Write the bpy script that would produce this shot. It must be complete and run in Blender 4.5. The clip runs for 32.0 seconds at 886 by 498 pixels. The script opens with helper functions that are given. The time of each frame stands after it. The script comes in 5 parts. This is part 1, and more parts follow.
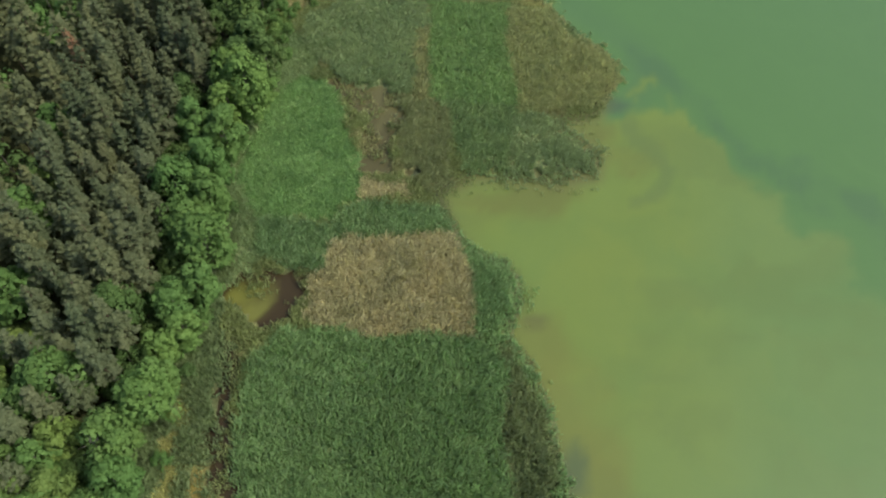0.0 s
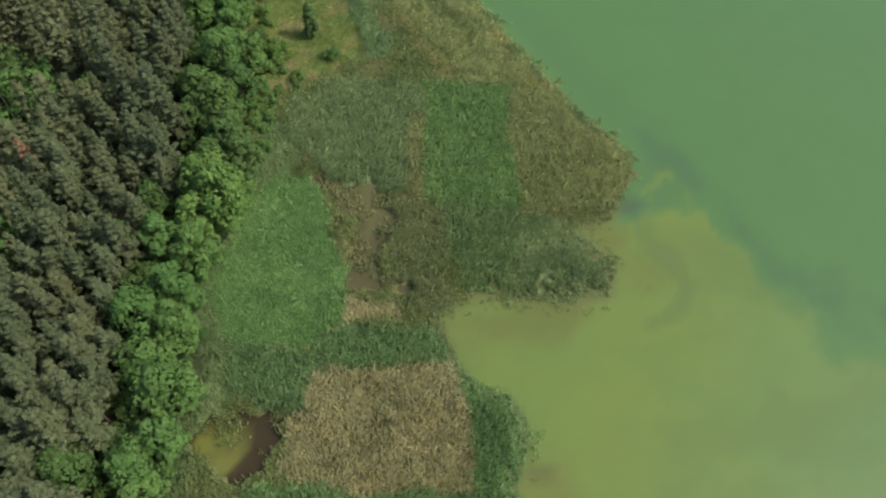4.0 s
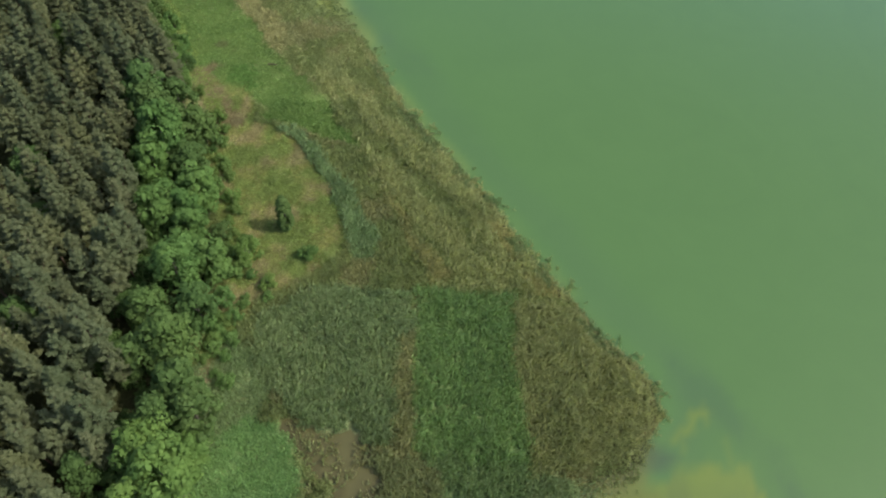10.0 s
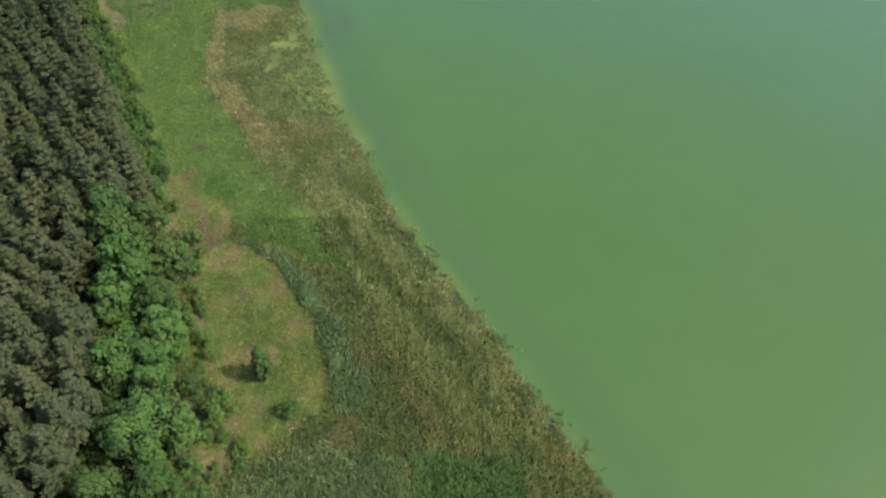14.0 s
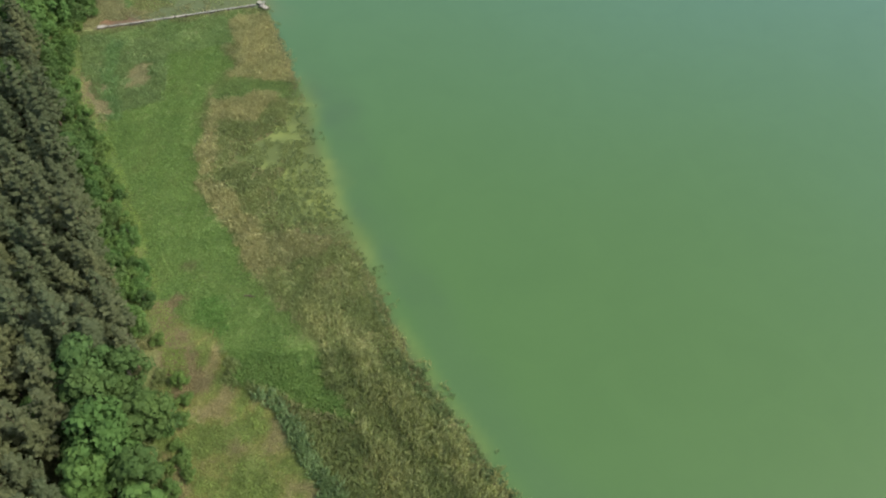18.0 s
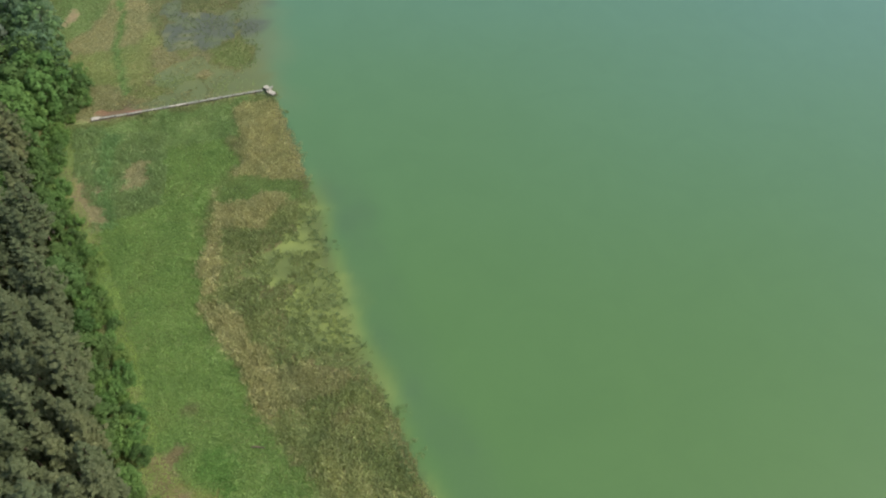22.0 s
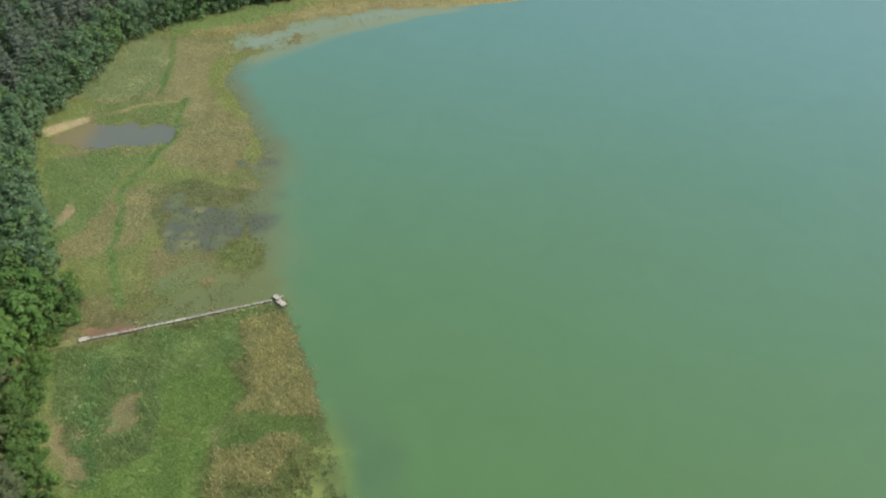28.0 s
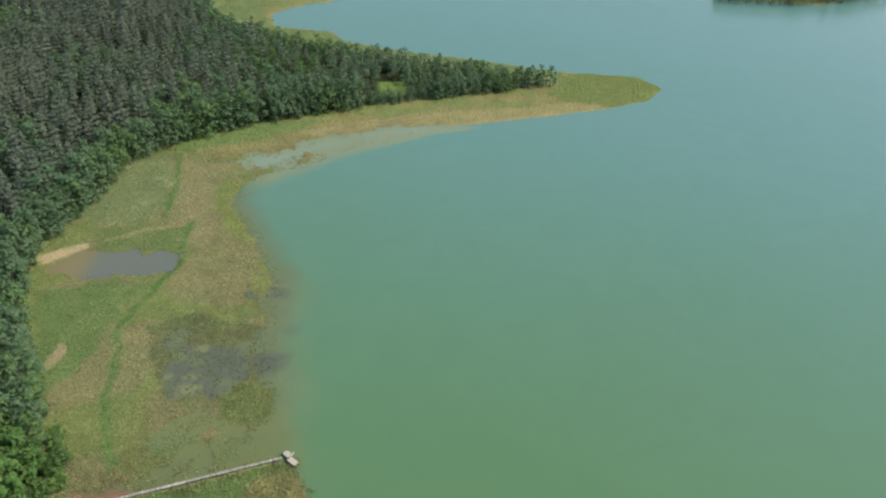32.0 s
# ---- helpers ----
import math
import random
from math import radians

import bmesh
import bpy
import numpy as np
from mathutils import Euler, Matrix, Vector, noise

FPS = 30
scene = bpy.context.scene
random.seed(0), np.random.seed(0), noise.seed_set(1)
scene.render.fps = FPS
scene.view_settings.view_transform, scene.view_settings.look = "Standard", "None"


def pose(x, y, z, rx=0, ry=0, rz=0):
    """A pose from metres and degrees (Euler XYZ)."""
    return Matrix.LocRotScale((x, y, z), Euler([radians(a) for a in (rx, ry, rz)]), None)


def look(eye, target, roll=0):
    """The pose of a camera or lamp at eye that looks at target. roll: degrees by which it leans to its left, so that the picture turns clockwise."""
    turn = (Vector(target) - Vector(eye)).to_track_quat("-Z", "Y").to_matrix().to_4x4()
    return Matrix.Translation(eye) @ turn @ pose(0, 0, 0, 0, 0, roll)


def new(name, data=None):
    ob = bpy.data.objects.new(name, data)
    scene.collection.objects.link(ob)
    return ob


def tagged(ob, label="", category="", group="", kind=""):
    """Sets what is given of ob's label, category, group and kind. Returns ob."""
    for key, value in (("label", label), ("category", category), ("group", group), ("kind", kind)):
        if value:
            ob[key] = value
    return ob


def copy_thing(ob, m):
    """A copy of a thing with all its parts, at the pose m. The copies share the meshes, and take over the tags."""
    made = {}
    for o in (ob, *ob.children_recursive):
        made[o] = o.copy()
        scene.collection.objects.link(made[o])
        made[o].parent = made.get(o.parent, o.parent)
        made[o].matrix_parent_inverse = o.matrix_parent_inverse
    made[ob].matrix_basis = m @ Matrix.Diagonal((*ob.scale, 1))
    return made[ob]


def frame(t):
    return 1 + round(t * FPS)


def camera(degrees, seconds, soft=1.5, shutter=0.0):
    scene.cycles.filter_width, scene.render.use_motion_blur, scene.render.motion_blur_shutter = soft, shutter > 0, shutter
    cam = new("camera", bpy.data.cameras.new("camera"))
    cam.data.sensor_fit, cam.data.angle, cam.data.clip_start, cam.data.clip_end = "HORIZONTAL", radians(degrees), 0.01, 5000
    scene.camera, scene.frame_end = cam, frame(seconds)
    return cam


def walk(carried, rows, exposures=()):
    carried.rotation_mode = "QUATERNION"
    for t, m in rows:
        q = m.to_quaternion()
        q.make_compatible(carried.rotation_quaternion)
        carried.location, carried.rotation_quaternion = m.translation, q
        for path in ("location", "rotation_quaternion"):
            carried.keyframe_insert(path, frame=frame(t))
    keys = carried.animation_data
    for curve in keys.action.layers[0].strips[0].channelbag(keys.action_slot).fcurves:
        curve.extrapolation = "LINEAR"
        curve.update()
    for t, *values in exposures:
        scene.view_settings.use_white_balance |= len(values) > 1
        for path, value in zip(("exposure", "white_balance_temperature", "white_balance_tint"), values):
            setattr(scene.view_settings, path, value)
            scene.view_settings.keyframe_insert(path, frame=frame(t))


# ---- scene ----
EXPOSURE = 0.25
cam = camera(63.9, 32.0, soft=2.1)
# seconds, place, yaw, pitch and roll
PATH = [
    (0, 0.36, -0.12, 90.29, -3.900, -58.181, 4.07),
    (0.5, 0.57, 2.55, 90.31, -3.787, -58.337, 4.01),
    (1, 0.75, 5.14, 90.28, -3.718, -58.429, 3.96),
    (1.5, 0.88, 7.70, 90.22, -3.690, -58.488, 3.94),
    (2, 0.98, 10.27, 90.15, -3.698, -58.531, 3.94),
    (2.5, 1.05, 12.86, 90.07, -3.744, -58.523, 3.97),
    (3, 1.09, 15.48, 90.01, -3.819, -58.432, 4.02),
    (3.5, 1.12, 18.12, 89.96, -3.897, -58.242, 4.08),
    (5.5, 1.18, 28.99, 89.97, -4.081, -57.092, 4.41),
    (6, 1.15, 31.83, 90.04, -4.159, -56.810, 4.51),
    (6.5, 1.07, 34.71, 90.13, -4.283, -56.548, 4.65),
    (7, 0.94, 37.62, 90.23, -4.468, -56.300, 4.81),
    (7.5, 0.76, 40.50, 90.34, -4.697, -56.045, 5.02),
    (8, 0.53, 43.32, 90.43, -4.943, -55.759, 5.25),
    (8.5, 0.33, 46.08, 90.47, -5.154, -55.441, 5.47),
    (9, 0.22, 48.79, 90.49, -5.283, -55.112, 5.61),
    (9.5, 0.21, 51.46, 90.50, -5.311, -54.784, 5.68),
    (10, 0.30, 54.11, 90.52, -5.257, -54.466, 5.68),
    (10.5, 0.44, 56.77, 90.57, -5.156, -54.174, 5.64),
    (11, 0.61, 59.47, 90.64, -5.051, -53.935, 5.56),
    (11.5, 0.77, 62.20, 90.74, -4.981, -53.737, 5.50),
    (12, 0.81, 64.96, 90.80, -4.981, -53.535, 5.53),
    (12.5, 0.72, 67.71, 90.80, -5.063, -53.303, 5.66),
    (13, 0.53, 70.39, 90.76, -5.190, -53.047, 5.85),
    (13.5, 0.32, 73.03, 90.75, -5.318, -52.793, 6.03),
    (14, 0.12, 75.72, 90.79, -5.412, -52.566, 6.15),
    (14.5, -0.04, 78.49, 90.93, -5.438, -52.396, 6.20),
    (16.5, -0.18, 90.63, 92.68, -4.802, -52.752, 5.50),
    (17, -0.44, 93.30, 92.89, -4.730, -52.624, 5.40),
    (17.5, -0.78, 95.83, 93.00, -4.696, -52.445, 5.35),
    (18, -1.19, 98.26, 93.06, -4.686, -52.243, 5.30),
    (18.5, -1.66, 100.72, 93.10, -4.686, -52.047, 5.26),
    (19, -2.19, 103.30, 93.17, -4.688, -51.893, 5.22),
    (19.5, -2.76, 105.96, 93.31, -4.688, -51.779, 5.16),
    (20, -3.35, 108.67, 93.50, -4.687, -51.676, 5.09),
    (20.5, -3.96, 111.37, 93.66, -4.679, -51.554, 5.03),
    (21, -4.56, 114.00, 93.81, -4.659, -51.394, 4.97),
    (21.5, -5.12, 116.53, 93.94, -4.631, -51.154, 4.91),
    (22, -5.64, 118.95, 94.08, -4.595, -50.770, 4.84),
    (22.5, -6.11, 121.31, 94.24, -4.544, -50.196, 4.76),
    (23, -6.51, 123.62, 94.45, -4.478, -49.504, 4.66),
    (23.5, -6.89, 125.89, 94.68, -4.413, -48.795, 4.55),
    (24, -7.30, 128.10, 94.93, -4.369, -48.080, 4.47),
    (24.5, -7.78, 130.20, 95.16, -4.354, -47.339, 4.43),
    (25, -8.32, 132.22, 95.37, -4.374, -46.571, 4.42),
    (25.5, -8.92, 134.18, 95.56, -4.423, -45.776, 4.44),
    (27.5, -11.96, 141.72, 96.24, -4.771, -42.457, 4.78),
    (28, -12.81, 143.61, 96.43, -4.859, -41.601, 4.86),
    (28.5, -13.69, 145.45, 96.62, -4.947, -40.743, 4.92),
    (29, -14.59, 147.24, 96.80, -5.041, -39.867, 4.99),
    (29.5, -15.51, 148.97, 96.97, -5.139, -38.972, 5.06),
    (30, -16.43, 150.67, 97.10, -5.226, -38.065, 5.11),
    (30.5, -17.30, 152.36, 97.15, -5.271, -37.129, 5.14),
    (31, -18.02, 154.05, 97.08, -5.260, -36.158, 5.14),
    (31.5, -18.62, 155.73, 96.96, -5.188, -35.160, 5.12),
    (32, -19.07, 157.42, 96.81, -5.059, -34.134, 5.08),
]
walk(cam, [(t, pose(x, y, z, 90 + pitch, 0, yaw) @ pose(0, 0, 0, 0, 0, roll)) for t, x, y, z, yaw, pitch, roll in PATH],
     [(0.0, EXPOSURE), (32.0, EXPOSURE)])

# ---- world and sun ----
SUN_ELEVATION, SUN_AZIMUTH = 52.0, 97.0        # azimuth clockwise from +y: the sun stands over the lake
world = bpy.data.worlds.new("sky")
scene.world = world
world.use_nodes = True
wn = world.node_tree.nodes
sky = wn.new("ShaderNodeTexSky")
sky.sky_type, sky.sun_disc = "NISHITA", False
sky.sun_elevation, sky.sun_rotation = radians(SUN_ELEVATION), radians(SUN_AZIMUTH)
sky.air_density, sky.dust_density, sky.ozone_density = 1.0, 3.0, 1.0
wn["Background"].inputs["Strength"].default_value = 0.16
world.node_tree.links.new(sky.outputs[0], wn["Background"].inputs["Color"])
sun = new("sun", bpy.data.lights.new("sun", "SUN"))
sun.data.energy, sun.data.angle, sun.data.color = 3.0, radians(0.6), (1.0, 0.93, 0.8)
_az, _el = radians(SUN_AZIMUTH), radians(SUN_ELEVATION)
sun.matrix_world = look((0, 0, 300), (-math.sin(_az) * math.cos(_el), -math.cos(_az) * math.cos(_el), 300 - math.sin(_el)))


# ---- plain arithmetic ----
def hash2(ix, iy, seed):
    h = (ix.astype(np.int64) * 374761393 + iy.astype(np.int64) * 668265263 + seed * 974711) & 0x7FFFFFFF
    h = ((h ^ (h >> 13)) * 1274126177) & 0x7FFFFFFF
    return ((h ^ (h >> 16)) & 0xFFFF) / 65535.0


def vnoise(x, y, size, seed=0):
    x, y = np.asarray(x, float) / size, np.asarray(y, float) / size
    ix, iy = np.floor(x), np.floor(y)
    fx, fy = x - ix, y - iy
    fx, fy = fx * fx * (3 - 2 * fx), fy * fy * (3 - 2 * fy)
    a, b = hash2(ix, iy, seed), hash2(ix + 1, iy, seed)
    c, d = hash2(ix, iy + 1, seed), hash2(ix + 1, iy + 1, seed)
    return (a * (1 - fx) + b * fx) * (1 - fy) + (c * (1 - fx) + d * fx) * fy


def fbm(x, y, size, seed=0, octaves=4):
    total, amp, norm = 0.0, 1.0, 0.0
    for k in range(octaves):
        total = total + amp * vnoise(x, y, size / 2 ** k, seed + 17 * k)
        norm += amp
        amp *= 0.55
    return total / norm


def inside(px, py, poly):
    hit = np.zeros(np.shape(px), bool)
    n = len(poly)
    for i in range(n):
        (x0, y0), (x1, y1) = poly[i], poly[(i + 1) % n]
        if y0 == y1:
            continue
        cross = ((y0 > py) != (y1 > py)) & (px < (x1 - x0) * (py - y0) / (y1 - y0) + x0)
        hit ^= cross
    return hit


def distance(px, py, line):
    best = np.full(np.shape(px), 1e9)
    for (x0, y0), (x1, y1) in zip(line[:-1], line[1:]):
        dx, dy = x1 - x0, y1 - y0
        s = np.clip(((px - x0) * dx + (py - y0) * dy) / (dx * dx + dy * dy + 1e-9), 0, 1)
        best = np.minimum(best, np.hypot(px - x0 - s * dx, py - y0 - s * dy))
    return best


def smooth(a, b, v):
    s = np.clip((v - a) / (b - a), 0, 1)
    return s * s * (3 - 2 * s)


def mesh_of(name, verts, faces, materials, colours=None, smooth_shade=False, face_material=None):
    """A mesh from arrays: verts (n, 3), faces (m, k)."""
    verts, faces = np.asarray(verts, np.float32), np.asarray(faces, np.int32)
    m = bpy.data.meshes.new(name)
    k = faces.shape[1]
    m.vertices.add(len(verts))
    m.vertices.foreach_set("co", verts.ravel())
    m.loops.add(faces.size)
    m.loops.foreach_set("vertex_index", faces.ravel())
    m.polygons.add(len(faces))
    m.polygons.foreach_set("loop_start", np.arange(0, faces.size, k, dtype=np.int32))
    m.polygons.foreach_set("use_smooth", np.full(len(faces), smooth_shade))
    for mat in materials:
        m.materials.append(mat)
    if face_material is not None:
        m.polygons.foreach_set("material_index", np.asarray(face_material, np.int32))
    if colours is not None:
        att = m.color_attributes.new("tint", "FLOAT_COLOR", "POINT")
        att.data.foreach_set("color", np.concatenate([colours, np.ones((len(colours), 1))], 1).astype(np.float32).ravel())
    m.update(calc_edges=True)
    return m


def part(name, mesh, parent, label=""):
    ob = new(name, mesh)
    ob.parent = parent
    return tagged(ob, label)


def from_bm(name, bm, material, smooth_shade=False):
    m = bpy.data.meshes.new(name)
    bm.to_mesh(m)
    bm.free()
    m.materials.append(material)
    for p in m.polygons:
        p.use_smooth = smooth_shade
    return m


# ---- materials ----
def material(name, rough=0.8, specular=0.3):
    mat = bpy.data.materials.new(name)
    mat.use_nodes = True
    b = mat.node_tree.nodes["Principled BSDF"]
    b.inputs["Roughness"].default_value = rough
    b.inputs["Specular IOR Level"].default_value = specular
    return mat, mat.node_tree.nodes, mat.node_tree.links, b


def noise_node(nodes, links, scale, detail=4.0, rough=0.6):
    co = nodes.new("ShaderNodeNewGeometry")
    n = nodes.new("ShaderNodeTexNoise")
    n.inputs["Scale"].default_value, n.inputs["Detail"].default_value, n.inputs["Roughness"].default_value = scale, detail, rough
    links.new(co.outputs["Position"], n.inputs["Vector"])
    return n


def ramp_node(nodes, links, source, stops):
    r = nodes.new("ShaderNodeValToRGB")
    while len(r.color_ramp.elements) < len(stops):
        r.color_ramp.elements.new(0.5)
    for e, (p, c) in zip(r.color_ramp.elements, stops):
        e.position, e.color = p, (*c, 1)
    links.new(source, r.inputs[0])
    return r


def mixed(nodes, links, a, b, factor, mode="MIX"):
    m = nodes.new("ShaderNodeMix")
    m.data_type, m.blend_type = "RGBA", mode
    for socket, value in ((m.inputs[0], factor), (m.inputs[6], a), (m.inputs[7], b)):
        if isinstance(value, (int, float)):
            socket.default_value = value
        elif isinstance(value, tuple):
            socket.default_value = (*value, 1)
        else:
            links.new(value, socket)
    return m.outputs[2]


def leafy(name, dark, mid, light, patch=0.25, through_light=0.3, per_object=0.25, clumps=0.0, hue=0.0):
    """Leaves: each leaf its own shade, patches over metres, finer clumps, a shade and a hue for each plant, some light through the blade."""
    mat, nodes, links, b = material(name, 0.75, 0.12)
    geo = nodes.new("ShaderNodeNewGeometry")
    r = ramp_node(nodes, links, geo.outputs["Random Per Island"], [(0.0, dark), (0.5, mid), (1.0, light)])
    n = noise_node(nodes, links, patch, 3.0)
    patchy = ramp_node(nodes, links, n.outputs["Fac"], [(0.3, (0.87, 0.9, 0.88)), (0.7, (1.12, 1.08, 1.06))])
    c = mixed(nodes, links, r.outputs[0], patchy.outputs[0], 1.0, "MULTIPLY")
    if clumps:
        n = noise_node(nodes, links, 0.75, 2.0)
        fine = ramp_node(nodes, links, n.outputs["Fac"], [(0.32, (1 - clumps,) * 3), (0.68, (1 + clumps, 1 + clumps, 1 + 0.8 * clumps))])
        c = mixed(nodes, links, c, fine.outputs[0], 1.0, "MULTIPLY")
    info = nodes.new("ShaderNodeObjectInfo")
    p, h = per_object, hue
    each = ramp_node(nodes, links, info.outputs["Random"], [(0.0, (1 - p - h, 1 - p * 0.8, 1 - p + h)), (0.35, (1 + h, 1 - h * 0.4, 1 - h * 0.2)), (0.7, (1 - h, 1.0, 1 + h)), (1.0, (1 + p + h, 1 + p * 0.6, 1 + p * 0.3 - h))])
    c = mixed(nodes, links, c, each.outputs[0], 1.0, "MULTIPLY")
    links.new(c, b.inputs["Base Color"])
    t = nodes.new("ShaderNodeBsdfTranslucent")
    links.new(c, t.inputs["Color"])
    m = nodes.new("ShaderNodeMixShader")
    m.inputs[0].default_value = through_light
    links.new(b.outputs[0], m.inputs[1])
    links.new(t.outputs[0], m.inputs[2])
    links.new(m.outputs[0], nodes["Material Output"].inputs["Surface"])
    return mat


def shades(c, low=0.6, high=1.35):
    c = tuple(min(1, v * 1.36) for v in c)
    return tuple(v * low for v in c), c, tuple(min(1, v * high) for v in c)


def reed_material(name, c, low, high, clumps):
    return leafy(name, *shades(c, low, high), patch=0.16, through_light=0.5, per_object=0.0, clumps=clumps)


# base colours of the plants
C_DARK, C_TAN, C_BRIGHT, C_BLUE = (0.21, 0.32, 0.143), (0.385, 0.372, 0.215), (0.168, 0.288, 0.108), (0.19, 0.288, 0.132)
C_BROWN, C_GREY, C_STRIPE, C_RUST = (0.215, 0.25, 0.122), (0.215, 0.285, 0.138), (0.196, 0.3, 0.12), (0.272, 0.304, 0.14)
C_OLIVE, C_MEADOW, C_NORTH, C_BAND = (0.205, 0.25, 0.105), (0.225, 0.252, 0.092), (0.254, 0.262, 0.134), (0.156, 0.248, 0.079)
C_LONG, C_PATH, C_SAND, C_MUD, C_FOREST_SHADED = (0.285, 0.32, 0.146), (0.095, 0.165, 0.055), (0.42, 0.37, 0.23), (0.12, 0.1, 0.055), (0.042, 0.05, 0.022)
C_TANGREEN = (0.308, 0.312, 0.152)

M_LEAF = leafy("alder_leaves", (0.092, 0.172, 0.047), (0.108, 0.205, 0.056), (0.126, 0.232, 0.066), 0.3, 0.35, 0.16, 0.06, 0.04)
M_LEAF_DARK = leafy("dark_leaves", (0.07, 0.126, 0.038), (0.083, 0.15, 0.045), (0.098, 0.172, 0.052), 0.3, 0.3, 0.2, 0.06, 0.045)
M_LEAF_LIME = leafy("lime_leaves", (0.108, 0.182, 0.048), (0.124, 0.208, 0.056), (0.142, 0.236, 0.066), 0.3, 0.35, 0.15, 0.06, 0.06)
M_NEEDLE = leafy("pine_needles", (0.11, 0.138, 0.07), (0.13, 0.162, 0.082), (0.15, 0.184, 0.094), 0.12, 0.42, 0.16, 0.06, 0.035)
# northern woods bluer: haze of distance put into the leaf colours
M_NEEDLE_HAZE = leafy("hazed_needles", (0.148, 0.186, 0.136), (0.17, 0.214, 0.157), (0.192, 0.242, 0.178), 0.06, 0.5, 0.0)
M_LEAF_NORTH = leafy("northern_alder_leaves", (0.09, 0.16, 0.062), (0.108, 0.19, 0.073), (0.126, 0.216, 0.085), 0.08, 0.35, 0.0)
M_LEAF_HAZE = leafy("hazed_leaves", (0.11, 0.184, 0.098), (0.13, 0.214, 0.115), (0.15, 0.242, 0.132), 0.06, 0.48, 0.0)
M_NEEDLE_DEAD = leafy("dead_needles", (0.14, 0.085, 0.05), (0.19, 0.12, 0.07), (0.24, 0.155, 0.09), 0.2, 0.1)


def bark(name, low, high):
    mat, nodes, links, b = material(name, 0.9, 0.15)
    n = noise_node(nodes, links, 6.0, 5.0)
    r = ramp_node(nodes, links, n.outputs["Fac"], [(0.3, low), (0.7, high)])
    links.new(r.outputs[0], b.inputs["Base Color"])
    bump = nodes.new("ShaderNodeBump")
    bump.inputs["Strength"].default_value, bump.inputs["Distance"].default_value = 0.6, 0.05
    links.new(n.outputs["Fac"], bump.inputs["Height"])
    links.new(bump.outputs[0], b.inputs["Normal"])
    return mat


M_PINE_BARK = bark("pine_bark", (0.075, 0.06, 0.045), (0.17, 0.125, 0.09))
M_BARK = bark("grey_bark", (0.06, 0.055, 0.045), (0.15, 0.14, 0.115))
M_DEAD_WOOD = bark("dead_wood", (0.3, 0.28, 0.25), (0.5, 0.47, 0.42))


def ground_material():
    mat, nodes, links, b = material("marsh_ground", 0.95, 0.1)
    att = nodes.new("ShaderNodeVertexColor")
    att.layer_name = "tint"
    fine, coarse = noise_node(nodes, links, 2.2, 6.0, 0.7), noise_node(nodes, links, 0.16, 4.0)
    a = ramp_node(nodes, links, fine.outputs["Fac"], [(0.3, (0.55, 0.55, 0.5)), (0.7, (1.35, 1.3, 1.25))])
    c = ramp_node(nodes, links, coarse.outputs["Fac"], [(0.3, (0.85, 0.9, 0.85)), (0.7, (1.15, 1.1, 1.05))])
    k = mixed(nodes, links, att.outputs[0], a.outputs[0], 1.0, "MULTIPLY")
    k = mixed(nodes, links, k, c.outputs[0], 1.0, "MULTIPLY")
    links.new(k, b.inputs["Base Color"])
    bump = nodes.new("ShaderNodeBump")
    bump.inputs["Strength"].default_value, bump.inputs["Distance"].default_value = 0.8, 0.25
    links.new(fine.outputs["Fac"], bump.inputs["Height"])
    links.new(bump.outputs[0], b.inputs["Normal"])
    return mat


def water_material():
    """Turbid lake water: a cloudy body colour under a rippled, shiny face."""
    mat, nodes, links, b = material("lake_water", 0.18, 0.5)
    b.inputs["IOR"].default_value = 1.33
    att = nodes.new("ShaderNodeVertexColor")
    att.layer_name = "tint"
    cloud = noise_node(nodes, links, 0.09, 5.0, 0.55)
    cloud.inputs["Distortion"].default_value = 1.2
    r = ramp_node(nodes, links, cloud.outputs["Fac"], [(0.3, (0.975, 0.98, 0.98)), (0.7, (1.025, 1.02, 1.02))])
    links.new(mixed(nodes, links, att.outputs[0], r.outputs[0], 1.0, "MULTIPLY"), b.inputs["Base Color"])
    wave = noise_node(nodes, links, 1.6, 3.0)
    bump = nodes.new("ShaderNodeBump")
    bump.inputs["Strength"].default_value, bump.inputs["Distance"].default_value = 0.25, 0.05
    links.new(wave.outputs["Fac"], bump.inputs["Height"])
    links.new(bump.outputs[0], b.inputs["Normal"])
    return mat


M_GROUND, M_WATER = ground_material(), water_material()


def wood(name, low, high, scale=3.0):
    mat, nodes, links, b = material(name, 0.85, 0.2)
    n = noise_node(nodes, links, scale, 5.0, 0.7)
    info = nodes.new("ShaderNodeObjectInfo")
    each = ramp_node(nodes, links, info.outputs["Random"], [(0.0, (0.8, 0.8, 0.8)), (1.0, (1.15, 1.13, 1.1))])
    r = ramp_node(nodes, links, n.outputs["Fac"], [(0.3, low), (0.7, high)])
    links.new(mixed(nodes, links, r.outputs[0], each.outputs[0], 1.0, "MULTIPLY"), b.inputs["Base Color"])
    return mat


M_PLANK = wood("weathered_plank", (0.2, 0.212, 0.175), (0.33, 0.34, 0.285))
M_PLANK_NEW = wood("pale_plank", (0.32, 0.31, 0.26), (0.46, 0.44, 0.37))
M_POST = wood("wet_post", (0.08, 0.07, 0.055), (0.18, 0.15, 0.12))

